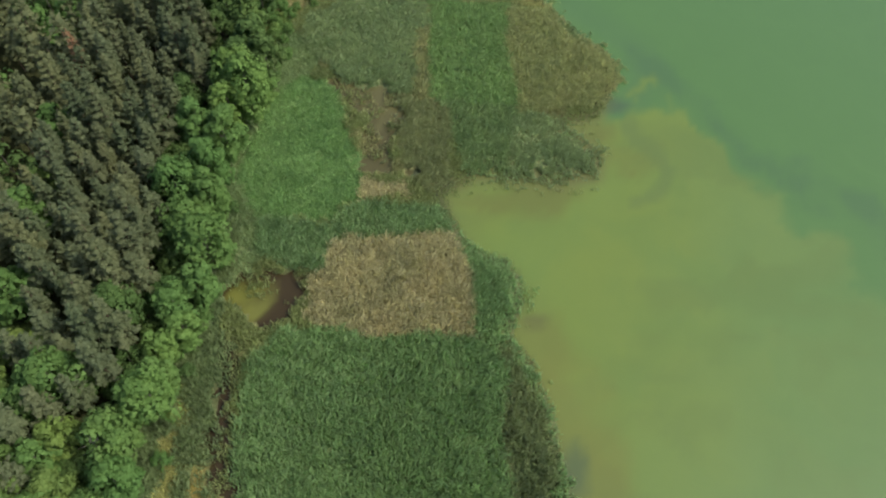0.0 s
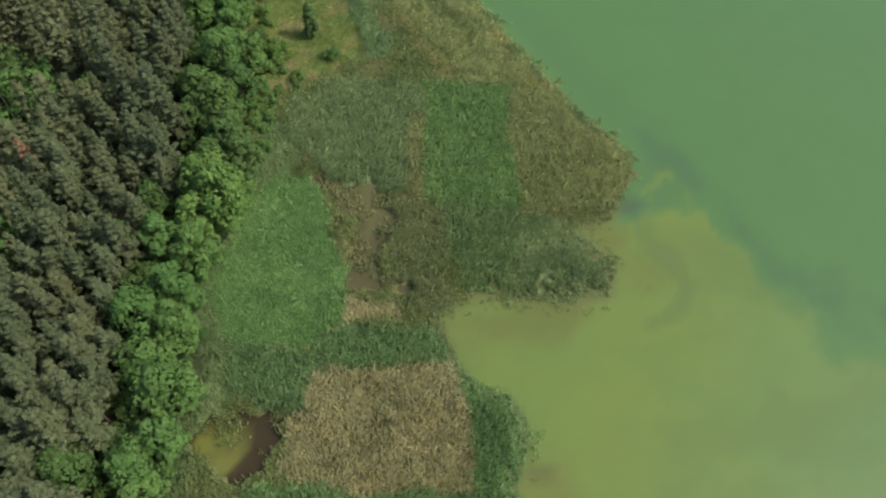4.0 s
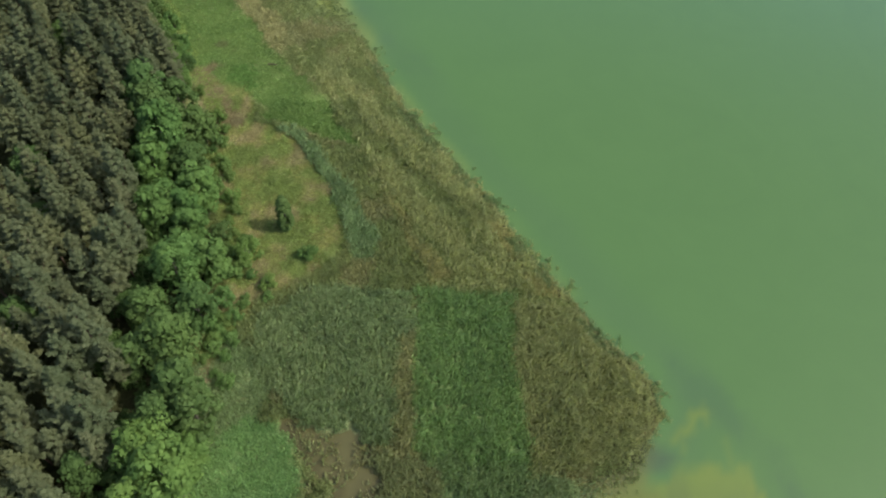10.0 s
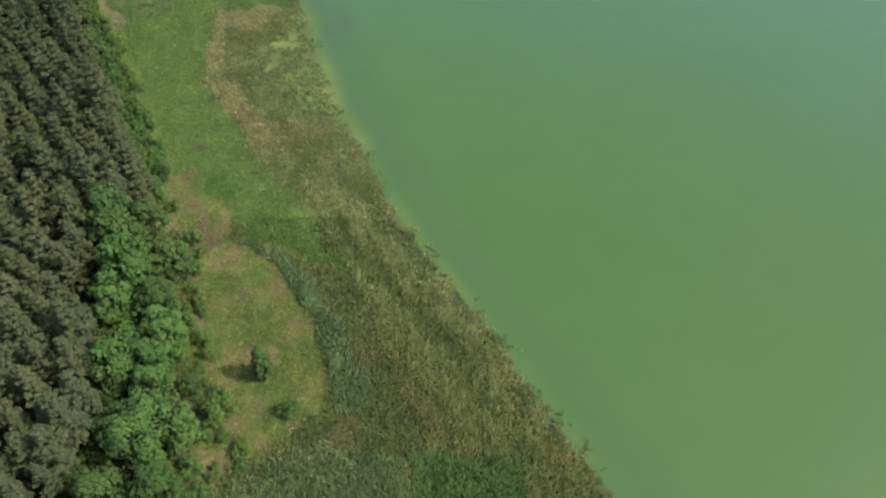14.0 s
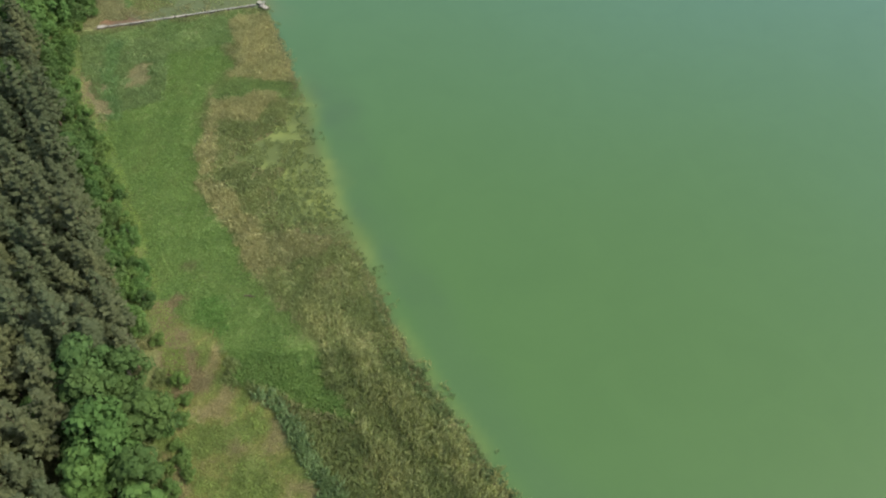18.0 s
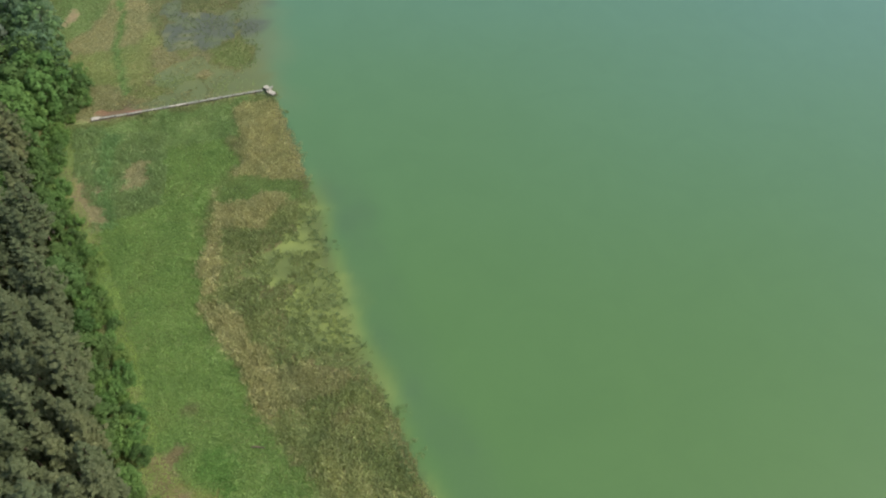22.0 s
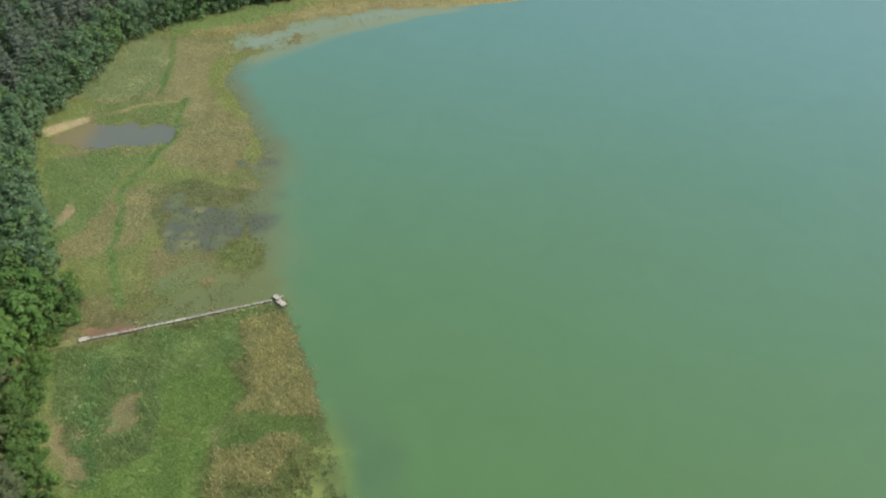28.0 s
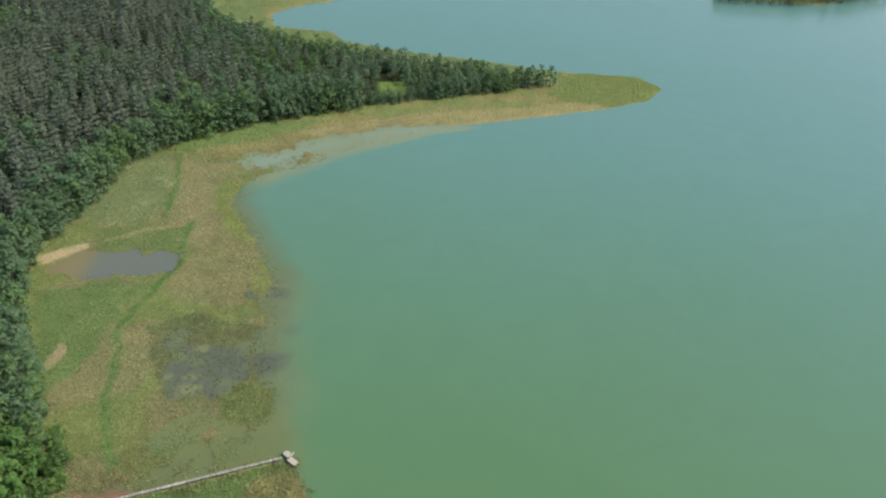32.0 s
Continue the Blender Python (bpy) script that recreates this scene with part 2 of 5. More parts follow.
# ---- plan ----
SHORE = [(22, -400), (20.5, 0), (19.6, 19.8), (18.8, 30.2), (16.8, 36.9), (13.8, 41.9), (16.0, 46.4), (15.8, 51.0), (13.9, 54.1), (9.3, 55.8),
         (6.8, 59.3), (4.8, 65.6), (9.3, 68.7), (15.1, 68.3), (22.8, 67.8), (29.3, 69.1), (31.1, 74.7), (25.4, 80.5), (31.5, 82.8), (36.1, 91.6),
         (35.2, 97.4), (29.5, 103.8), (25.1, 110.9), (19.5, 119.1), (15.3, 126.8), (10.8, 133.6), (6.0, 141.0), (1.9, 146.6), (-1.9, 154.0),
         (-4.6, 160.0), (-8.4, 168.8), (-12.5, 176.7), (-16.9, 189.2), (-20.4, 202.0), (-23.9, 211.4), (-29.7, 227.0), (-33.1, 234.2)]
SHORE_NORTH = [(-37.9, 242.1), (-38.0, 250.2), (-41.1, 266.6), (-41.5, 283.9), (-48.5, 301.1), (-56.6, 314.8), (-58.0, 319.4), (-53.7, 328.2),
               (-32.3, 350.0), (-8.3, 366.7), (12.6, 375.3), (30.8, 382.2), (56.9, 392.4), (74.2, 402.5), (83.4, 416.1), (76.5, 427.0),
               (44.7, 428.2), (4.7, 437.7), (-20.5, 442.1), (-41.6, 450.3), (-47.2, 460.4), (-71.3, 463.4), (-76.2, 478.8), (-68.0, 492.1),
               (-53.5, 502.0), (-40, 520), (-60, 600), (-30, 760), (40, 1000)]
SHORE = SHORE + SHORE_NORTH
LAND = SHORE + [(-2400, 1000), (-2400, -400)]
WOOD_EDGE = [(-35, -120), (-34.5, 5), (-33.8, 19.8), (-31.4, 28.1), (-29.7, 34.1), (-29.3, 40.6), (-27.4, 47.5), (-28.9, 56), (-28.2, 73.2), (-24, 83),
             (-24.6, 92.2), (-26.5, 100.1), (-24.5, 111.6), (-28.4, 122.6), (-33, 139.7), (-35.7, 149.4), (-41.7, 159.6), (-46.4, 169.7),
             (-52.1, 181.2), (-60, 195.5), (-67.4, 207.2), (-72.3, 222), (-70.3, 230.6), (-76.4, 241.9), (-83.3, 254.8), (-92.8, 273.6),
             (-97.3, 289.4), (-94.4, 305.6), (-93.2, 312), (-91.1, 333.9), (-78.8, 351.1), (-58.1, 365.7), (-13.7, 387.4), (10.5, 396.8),
             (41.0, 409.5), (36, 413), (27, 412), (6.7, 415), (-20, 421), (-42, 428), (-60, 434), (-77, 440), (-89, 450), (-98, 463), (-104, 482),
             (-104, 508), (-106, 600)]
WOOD = WOOD_EDGE + [(-60, 760), (-2300, 900), (-2300, -120)]
ISLAND = [(153, 552), (170, 549), (198, 553), (230, 563.5), (265, 578), (290, 600), (250, 640), (180, 610)]
CLEARING = [(-26, 391), (-26, 404), (-16, 406), (-15, 393)]
GLADE = [(-66, 43.2), (-50, 42.6), (-45.5, 40.5), (-46.0, 37.2), (-66, 37)]
POND_SOUTH = [(-26.6, 49.7), (-24.9, 51.6), (-20.7, 50.7), (-16.6, 49.8), (-16.9, 45.2), (-19.0, 43.0), (-22.7, 41.7), (-25.8, 44.3)]
DITCH = [(-24.9, 41.5), (-26.2, 37.3), (-25.8, 32.6), (-25.1, 28.1), (-24.1, 23.1), (-23.1, 19.6), (-22, 10), (-20.8, 10), (-21.6, 19.6), (-22.2, 23.1), (-22.9, 28.1), (-24, 32.6), (-24.3, 37.3), (-23.3, 41.1)]
BROWN_POOL = [(-14.5, 89.6), (-8.6, 88.6), (-4.4, 86.4), (-3.0, 81.6), (-3.8, 77.3), (-2.6, 71.8), (1.6, 70.8), (1.2, 68.3), (-4.2, 69.2), (-8.4, 70.2), (-8.2, 74.8), (-9.4, 80.3), (-12.5, 84.6)]
POND_NORTH = [(-95.0, 288.3), (-88.5, 293.6), (-68.3, 293.4), (-66.8, 290.1), (-68.6, 285.3), (-84.7, 283.3), (-91.0, 282.9)]
SAND = [(-97.6, 288.7), (-93.2, 293.6), (-88.6, 296.2), (-87.4, 293.7), (-92.2, 290.5), (-94.1, 287.0)]
SAND_BANK = [(-82.4, 254.5), (-81.2, 262.8), (-79.2, 260.0), (-80.2, 255.0)]
JETTY_WATER = [(-65.5, 226.6), (-58.4, 228.2), (-47.0, 232.3), (-36.0, 236.2), (-34.5, 242.0), (-45.0, 241.3), (-52.0, 237.0), (-57.5, 232.8), (-62.0, 229.4)]
RED_MUD = [(-66.9, 228.0), (-59.7, 228.8), (-58.0, 227.6), (-65.8, 225.6)]
WEED_DARK = [(-67.1, 267.6), (-59.3, 270.0), (-41.8, 266.9), (-40.3, 257.5), (-46.9, 250.1), (-57.8, 249.7), (-61.1, 258.3)]
WEED_NORTH = [(-60, 276.5), (-50, 281), (-42.5, 281), (-40.5, 277), (-46, 274.5), (-57, 273.5)]
WEED_ISLE = [(-47.8, 249.5), (-42.9, 253.2), (-37.7, 251.7), (-37.3, 245.9), (-42.3, 243.3), (-46.8, 244.7)]
SHALLOW = [(-59.5, 247.9), (-46.7, 243.6), (-35, 244.0), (-34.0, 236.4), (-45.7, 234.0), (-57.5, 229.5), (-66.5, 227.0), (-60, 233.3)]
PALE = [(-66.6, 339.7), (-55.5, 331.3), (-35.9, 350), (-8.3, 365.3), (2.8, 369.5), (-19.2, 370.3), (-43.1, 357.1), (-55.3, 348.1)]
ALGAE = [(33.2, 81.7), (36.5, 86.0), (39.9, 84.1), (44.0, 84.9), (46.0, 82.3), (47.5, 78.0), (51.8, 75.6), (53.1, 72.7), (59.3, 67.6), (59.4, 64.9), (65.6, 55.5), (70, 47.8),
         (90, 38), (130, 20), (130, -120), (5, -120), (5, 41), (3, 60), (-1, 69), (16, 77), (21, 80), (27, 84)]
CURL = [(36.0, 81.5), (36.6, 78.6), (38.4, 74.7), (39.9, 70.1), (38.0, 66.6), (34.6, 65.3)]
WEED_LANE = [(36.6, 95.6), (42.9, 91.2), (50.7, 85.2), (56.4, 76.4), (63.2, 70.2), (69.5, 64.0), (75, 52), (80, 40)]

# beds in the order of laying, a later one over an earlier: plan, colour, height, kind of plant
BEDS = [
    ("sedge_bed", "grey-green sedge at the foot of the alders", (0.188, 0.262, 0.12), 1.1, [(-33, 48), (-25, 48), (-22, 56), (-20, 75), (-18, 92), (-17, 99), (-22, 103), (-31, 97), (-33, 75)]),
    ("reed_bed", "dense blue-green common reed with shaded clumps", C_DARK, 1.9, [(-22, 36.9), (-19.3, 41.0), (-10.3, 42.4), (9.1, 40.9), (13.4, 42.4), (17.5, 36.4), (20, 29.8), (22, -20), (-19.9, -20), (-22, 26.3)]),
    ("reed_bed", "square stand of dry straw-coloured reed", C_TAN, 1.6, [(-12.6, 56.6), (5.5, 58.1), (8.3, 52.1), (9.0, 41.5), (-6.3, 41.3), (-15.7, 42.8), (-15.1, 49.0), (-13.5, 53.7)]),
    ("reed_bed", "dark green reed between the dry square and the lake", C_DARK, 1.7, [(5.5, 58.1), (9.3, 58.5), (18, 56), (19, 48), (15.5, 42), (9.0, 41.5), (8.3, 52.1)]),
    ("sedge_bed", "bright fresh green sedge beside the alders", C_BRIGHT, 1.0, [(-26.9, 74.7), (-23.8, 87.2), (-16.6, 91.5), (-11.1, 81.2), (-8.3, 72.8), (-8.7, 63.9), (-13.0, 58.6), (-21.5, 59.5), (-25.1, 61.5), (-27.9, 68.9)]),
    ("reed_bed", "blue-green reed between the sedge and the dry square", C_BLUE, 1.6, [(-24.1, 60.5), (-13, 58.6), (-8.7, 63.7), (3.8, 63.3), (6.8, 58.7), (-12.7, 56.8), (-14.1, 50.8), (-23.4, 54.5)]),
    ("reed_bed", "small stand of dry reed at the brown pool", C_TAN, 1.0, [(-8.8, 68.9), (-1.8, 67.6), (-0.6, 65.4), (-8.9, 63.8)]),
    ("reed_bed", "brown thin reed standing in dark water", C_BROWN, 1.6, [(-4.0, 85.6), (2.5, 84.7), (5.8, 82.0), (4.9, 74.8), (6.4, 68.2), (1.9, 65.9), (-1.5, 69.8), (-4.1, 78.2)]),
    ("reed_bed", "grey-green reed with straw tips", C_GREY, 1.7, [(-20.2, 105.3), (-15.2, 110.2), (1.4, 109.5), (2.5, 85.7), (-6.6, 87.0), (-13.3, 89.3), (-19.1, 96.4)]),
    ("reed_bed", "upright strip of straw-tipped reed beside the green stripe", (0.27, 0.29, 0.14), 1.7, [(-1.4, 103), (2.2, 104), (2.3, 85.7), (-0.6, 86.3), (0.2, 94.4)]),
    ("reed_bed", "long stripe of saturated green reed", C_STRIPE, 1.7, [(2.0, 110.2), (16.6, 109.4), (17.3, 93.6), (17.0, 84.8), (10.7, 84.2), (2.4, 85.7)]),
    ("reed_bed", "dull dark green reed with brown gaps", (0.19, 0.272, 0.122), 1.6, [(2.4, 85.7), (10.7, 84.2), (17.0, 84.8), (15.6, 76.6), (14.7, 68.4), (8.4, 68.0), (6.2, 75.1), (5.4, 82.5)]),
    ("reed_bed", "rust-brown reed on the point of the shore", C_RUST, 1.7, [(16.2, 108.8), (25.5, 107.8), (37, 97.7), (38, 89.3), (31.4, 84.3), (17.2, 83.1), (16.7, 94.1)]),
    ("reed_bed", "loose olive reed with gaps of dark water", C_GREY, 1.6, [(16.0, 83.2), (25.0, 82.4), (28.5, 78.5), (32, 76), (31, 67), (14.5, 67)]),
    ("reed_bed", "long belt of tan reed along the open water", C_LONG, 1.7, [(-2.7, 127.5), (-7.9, 139.1), (-12.6, 149.0), (-17.6, 159.8), (-9.4, 167.1), (0, 154.2), (14, 132.5), (22, 118.2), (26.8, 109), (16.0, 109.9), (4.7, 110.6), (2.1, 117.1)]),
    ("reed_bed", "narrow wedge of russet dry reed", (0.29, 0.298, 0.132), 1.5, [(-6.2, 138.0), (-3, 130), (2.9, 119.0), (7.7, 112.4), (4.6, 110.7), (2.2, 117.5), (-2.2, 126.7)]),
    ("sedge_bed", "vivid green sedge band curving along the wood", C_BAND, 0.9, [(-57.0, 196.6), (-40.8, 197.9), (-39.2, 188.7), (-33.6, 175.6), (-25.9, 165.4), (-17.7, 154.7), (-10.2, 143.8), (-8.0, 138.2), (-13.3, 139.1), (-21.1, 144.6), (-30.7, 152.8), (-36.6, 159.2), (-44.5, 168.7), (-51.5, 181.0)]),
    ("meadow_grass", "dry yellowish meadow grass round the lone tree", C_MEADOW, 0.4, [(-36.6, 158.5), (-29.8, 152.2), (-22.0, 143.9), (-14.9, 136.3), (-10.4, 125.1), (-9.0, 117.7), (-15.4, 112.4), (-20.2, 109.1), (-25.1, 98.0), (-27.5, 96.6), (-26.2, 112.2), (-28.0, 120.9), (-34.5, 137.8)]),
    ("reed_bed", "tall green reed hedge curving past the meadow", (0.2, 0.285, 0.135), 1.6, [(-23.7, 144.2), (-19.0, 142.7), (-13.0, 135.6), (-9.0, 129.4), (-4.3, 120.9), (-4.9, 116.4), (-8.0, 116.3), (-10.3, 124.5), (-14.6, 134.5), (-19.7, 140.9)]),
    ("sedge_bed", "broad vivid green sedge meadow", C_BAND, 0.9, [(-58.1, 194.3), (-55.2, 206.7), (-54.8, 216.4), (-48.4, 224.2), (-39.8, 223.0), (-37.6, 215.6), (-40.9, 207.2), (-39.2, 199.6), (-39.8, 190.3), (-36.8, 181.9), (-29.1, 170.8), (-24.2, 159.5), (-40.3, 159.4), (-48.0, 174.1), (-54.0, 183.6)]),
    ("sedge_bed", "green sedge along the south side of the jetty", (0.168, 0.25, 0.095), 1.0, [(-71, 221), (-60, 226), (-42, 232.5), (-36, 233), (-38, 221), (-50, 219), (-58, 213)]),
    ("sedge_bed", "narrow green sedge strip between the golden stands", (0.15, 0.225, 0.08), 1.0, [(-41, 212), (-21, 211), (-23, 206.5), (-40, 205)]),
    ("reed_bed", "golden dry reed south of the jetty", C_TANGREEN, 1.4, [(-40.5, 231), (-34, 233), (-28, 225), (-21.5, 210.6), (-37.8, 210.8), (-36, 218)]),
    ("reed_bed", "crescent of golden dry reed", C_TANGREEN, 1.4, [(-39.4, 204.5), (-28.3, 207.7), (-26.9, 206.2), (-30.8, 198.5), (-38.7, 198.3)]),
    ("reed_bed", "narrow strip of golden dry reed", C_TANGREEN, 1.4, [(-40.2, 190.2), (-38.6, 199.0), (-35.4, 196.0), (-34.9, 186.0), (-37.4, 184.0)]),
    ("reed_bed", "slanting strip of golden dry reed", C_TANGREEN, 1.4, [(-38.2, 183.0), (-32.6, 182.4), (-27.0, 174.4), (-22.5, 166.0), (-24.5, 163.0), (-29.6, 170.8)]),
    ("reed_bed", "broken olive reed with green scum between", C_OLIVE, 1.3, [(-35.7, 186.5), (-37.6, 196.6), (-30.1, 199.2), (-24.4, 207.0), (-17, 199.4), (-10, 184.9), (-5, 172), (-19.2, 174.9), (-26.5, 180.6)]),
    ("reed_bed", "mixed grey-green reed near the wood", (0.182, 0.258, 0.108), 1.3, [(-73, 222), (-52.1, 222.4), (-47.9, 204.2), (-53.7, 201.5), (-61.2, 196), (-67.2, 205)]),
    ("sedge_bed", "fresh green sedge north of the jetty", (0.165, 0.24, 0.095), 0.9, [(-92.9, 277.8), (-78.4, 282.1), (-71.6, 281.3), (-67.8, 283.6), (-70.6, 277.3), (-74.1, 271.8), (-75.0, 262.0), (-76.8, 252.0), (-80.8, 247.9), (-86.2, 262.7)]),
    ("reed_bed", "soft grey-green reed below the northern wood", (0.205, 0.255, 0.125), 0.8, [(-98, 322), (-90, 340), (-81.9, 342), (-75.8, 314.9), (-78, 306), (-89.4, 304.0), (-95, 306)]),
    ("reed_bed", "straw-coloured streak of reed beside the mown track", (0.272, 0.272, 0.145), 0.8, [(-77.9, 339.7), (-64.6, 328.7), (-62, 311.7), (-60, 292), (-66.4, 297.9), (-72, 309.7), (-76.0, 327.5)]),
    ("sedge_bed", "yellow-green sedge edge along the northern bay", (0.215, 0.262, 0.098), 0.8, [(-66, 332), (-55, 326), (-52.0, 308.1), (-40, 292), (-38, 282), (-46.4, 281), (-49.8, 296.6), (-57.9, 302.5), (-63.2, 314.5)]),
    ("sedge_bed", "green sedge on the bank of the northern pond", (0.175, 0.235, 0.095), 0.7, [(-91, 301.4), (-76.6, 305.0), (-68.1, 304.2), (-68.0, 295.3), (-77.3, 293), (-86.4, 293)]),
    ("reed_bed", "golden reed bank along the cape", (0.305, 0.296, 0.15), 0.8, [(-50, 361), (-34.0, 368), (-12.8, 378.7), (20.3, 388), (50, 398), (55, 391), (10.7, 372), (-8.3, 364), (-29.5, 352)]),
    ("reed_bed", "grey-green clumped reed between the alders and the ditch", (0.165, 0.225, 0.105), 1.7, [(-36, 8), (-23.5, 8), (-24.2, 40), (-26.5, 42), (-26.5, 60), (-31, 62), (-33, 36)]),
    ("reed_bed", "olive water weeds in grey shallow water", (0.155, 0.195, 0.09), 0.9, [(-68, 268.6), (-59.3, 272.0), (-40, 268), (-38, 255), (-44, 249), (-57.8, 247.7), (-63, 258.3)]),
    ("reed_bed", "islet of green reed off the jetty", (0.165, 0.22, 0.085), 1.0, [(-48.8, 249.5), (-42.9, 254.2), (-36, 252), (-35.3, 245), (-42.3, 242.3), (-47.8, 243.7)]),
    ("sedge_bed", "green sedge on the tip of the cape", (0.17, 0.225, 0.08), 0.8, [(33.9, 402.8), (53.3, 429), (75.8, 428), (86, 415.5), (76, 403.1), (57.2, 395.0), (41.1, 396.9)]),
    ("sedge_bed", "green sedge strip below the far wood", (0.16, 0.238, 0.088), 0.8, [(-86, 349.3), (-57.9, 366.4), (-40, 371), (-49.0, 363.4), (-62.5, 351.9), (-78.5, 343.4)]),
    ("reed_bed", "reed with brown tips along the bloom", (0.205, 0.258, 0.125), 1.8, [(11.6, 41.0), (13.0, 32.8), (11.5, 25.3), (11.9, 10), (17.5, 10), (18.0, 25.3), (16.4, 32.8), (13.8, 39.3)]),
    ("meadow_grass", "yellowish grass on the footpath below the alders", (0.25, 0.265, 0.1), 0.5, [(-33.2, 10), (-32.1, 19.6), (-31.2, 25.2), (-30.6, 36.0), (-29.2, 36.0), (-29.4, 25.2), (-29.6, 19.6), (-30, 10)]),
    ("meadow_grass", "ochre dead sedge on the bank of the ditch", (0.30, 0.27, 0.10), 0.6, [(-27.4, 25.2), (-25.2, 25.2), (-24.3, 19.6), (-23.6, 12), (-26.4, 12)]),
    ("reed_bed", "bright green reed in an upright strip", (0.16, 0.26, 0.105), 1.3, [(-63.3, 222.6), (-60.1, 221.1), (-59.5, 212.8), (-54.6, 198.1), (-57.5, 197.9), (-61.7, 211.1)]),
    ("meadow_grass", "dull trampled grass below the wood", (0.235, 0.235, 0.12), 0.5, [(-71.0, 218.8), (-67.8, 212.4), (-61.4, 206.5), (-56.9, 199.4), (-61.3, 197.8), (-67.8, 209.2)]),
    ("meadow_grass", "pale pinkish dry grass near the jetty", (0.262, 0.262, 0.142), 0.5, [(-58.4, 210.5), (-57.0, 213.2), (-53.5, 214.7), (-52.7, 208.4), (-56.2, 206.0)]),
    ("meadow_grass", "pale pinkish dry grass near the wood", (0.265, 0.255, 0.145), 0.5, [(-62.9, 203.1), (-59.6, 203.9), (-57.8, 200.8), (-60.5, 198.1)]),
    ("meadow_grass", "brownish dry grass strip below the wood", (0.232, 0.208, 0.115), 0.45, [(-39.7, 159.9), (-36.3, 159.1), (-32.0, 149.6), (-27.5, 145.6), (-30.8, 140.2), (-32.9, 140.2), (-36.1, 151.2)]),
    ("sedge_bed", "lush dark green sedge at the meadow's head", (0.115, 0.215, 0.06), 0.9, [(-34.7, 159.1), (-30.1, 160.1), (-26.3, 153.7), (-29.3, 152.0)]),
    ("reed_bed", "trampled hollow in the sedge", (0.14, 0.18, 0.075), 0.5, [(-37.2, 164.2), (-35.6, 166.0), (-34.4, 164.9), (-35.4, 163.4)]),
    ("sedge_bed", "pale green sedge strip behind the cape wood", (0.172, 0.232, 0.1), 0.8, [(-106, 458), (-80, 442), (-40, 429), (10, 417), (45, 414), (45, 430), (-20, 444), (-42, 452), (-50, 463), (-75, 466), (-80, 490), (-60, 505), (-113, 500)]),
]
PATCHES = [("sedge_bed", "greener patches of sedge in the straw reed flat", (0.205, 0.255, 0.10), 0.7),
           ("reed_bed", "thin greyish straw reed between green stands", (0.235, 0.252, 0.12), 1.2),
           ("mown_track", "dark green regrown grass on the mown track", (0.072, 0.13, 0.046), 0.4),
           ("meadow_grass", "pale dry grass patches on the meadow", (0.255, 0.245, 0.125), 0.4),
           ("meadow_grass", "bright lime-green grass margin of the wood", (0.19, 0.275, 0.075), 0.5),
           ("meadow_grass", "lush green grass near the alders", (0.185, 0.25, 0.082), 0.55),
           ("reed_bed", "dark green bulrush clumps at the water's edge", (0.165, 0.222, 0.1), 1.5)]
MEADOW = [b[0] for b in BEDS].index("meadow_grass")
DEFAULTS = [("reed_bed", "mixed olive-green reed between the stands", C_OLIVE, 1.3),
            ("reed_bed", "straw and olive reed flat north of the jetty", C_NORTH, 0.9),
            ("reed_bed", "tan reed fringe along the far cape", (0.25, 0.25, 0.115), 0.9)]
MARSH = [(-35.7, 186.5), (-37.6, 196.6), (-30.1, 199.2), (-24.4, 207.0), (-17, 199.4), (-10, 184.9), (-5, 172), (-19.2, 174.9), (-26.5, 180.6)]
TRACKS = [[(-62.6, 233.4), (-64.5, 238.2), (-68.6, 248.5), (-69.1, 254.2), (-70.2, 261.5), (-71.8, 264.2), (-72.2, 267.2), (-71.0, 273.0), (-69.4, 277.8), (-68.0, 284.0), (-66.6, 289.0), (-67.8, 297.3), (-68.0, 305.9)],
          [(-75.2, 309.2), (-76.0, 323.3), (-79.7, 340.8)]]
DRY_TRACK = [(-84.6, 297.3), (-77.3, 302.7), (-68.7, 305.1)]
POOLS = [POND_SOUTH, DITCH, BROWN_POOL, POND_NORTH]


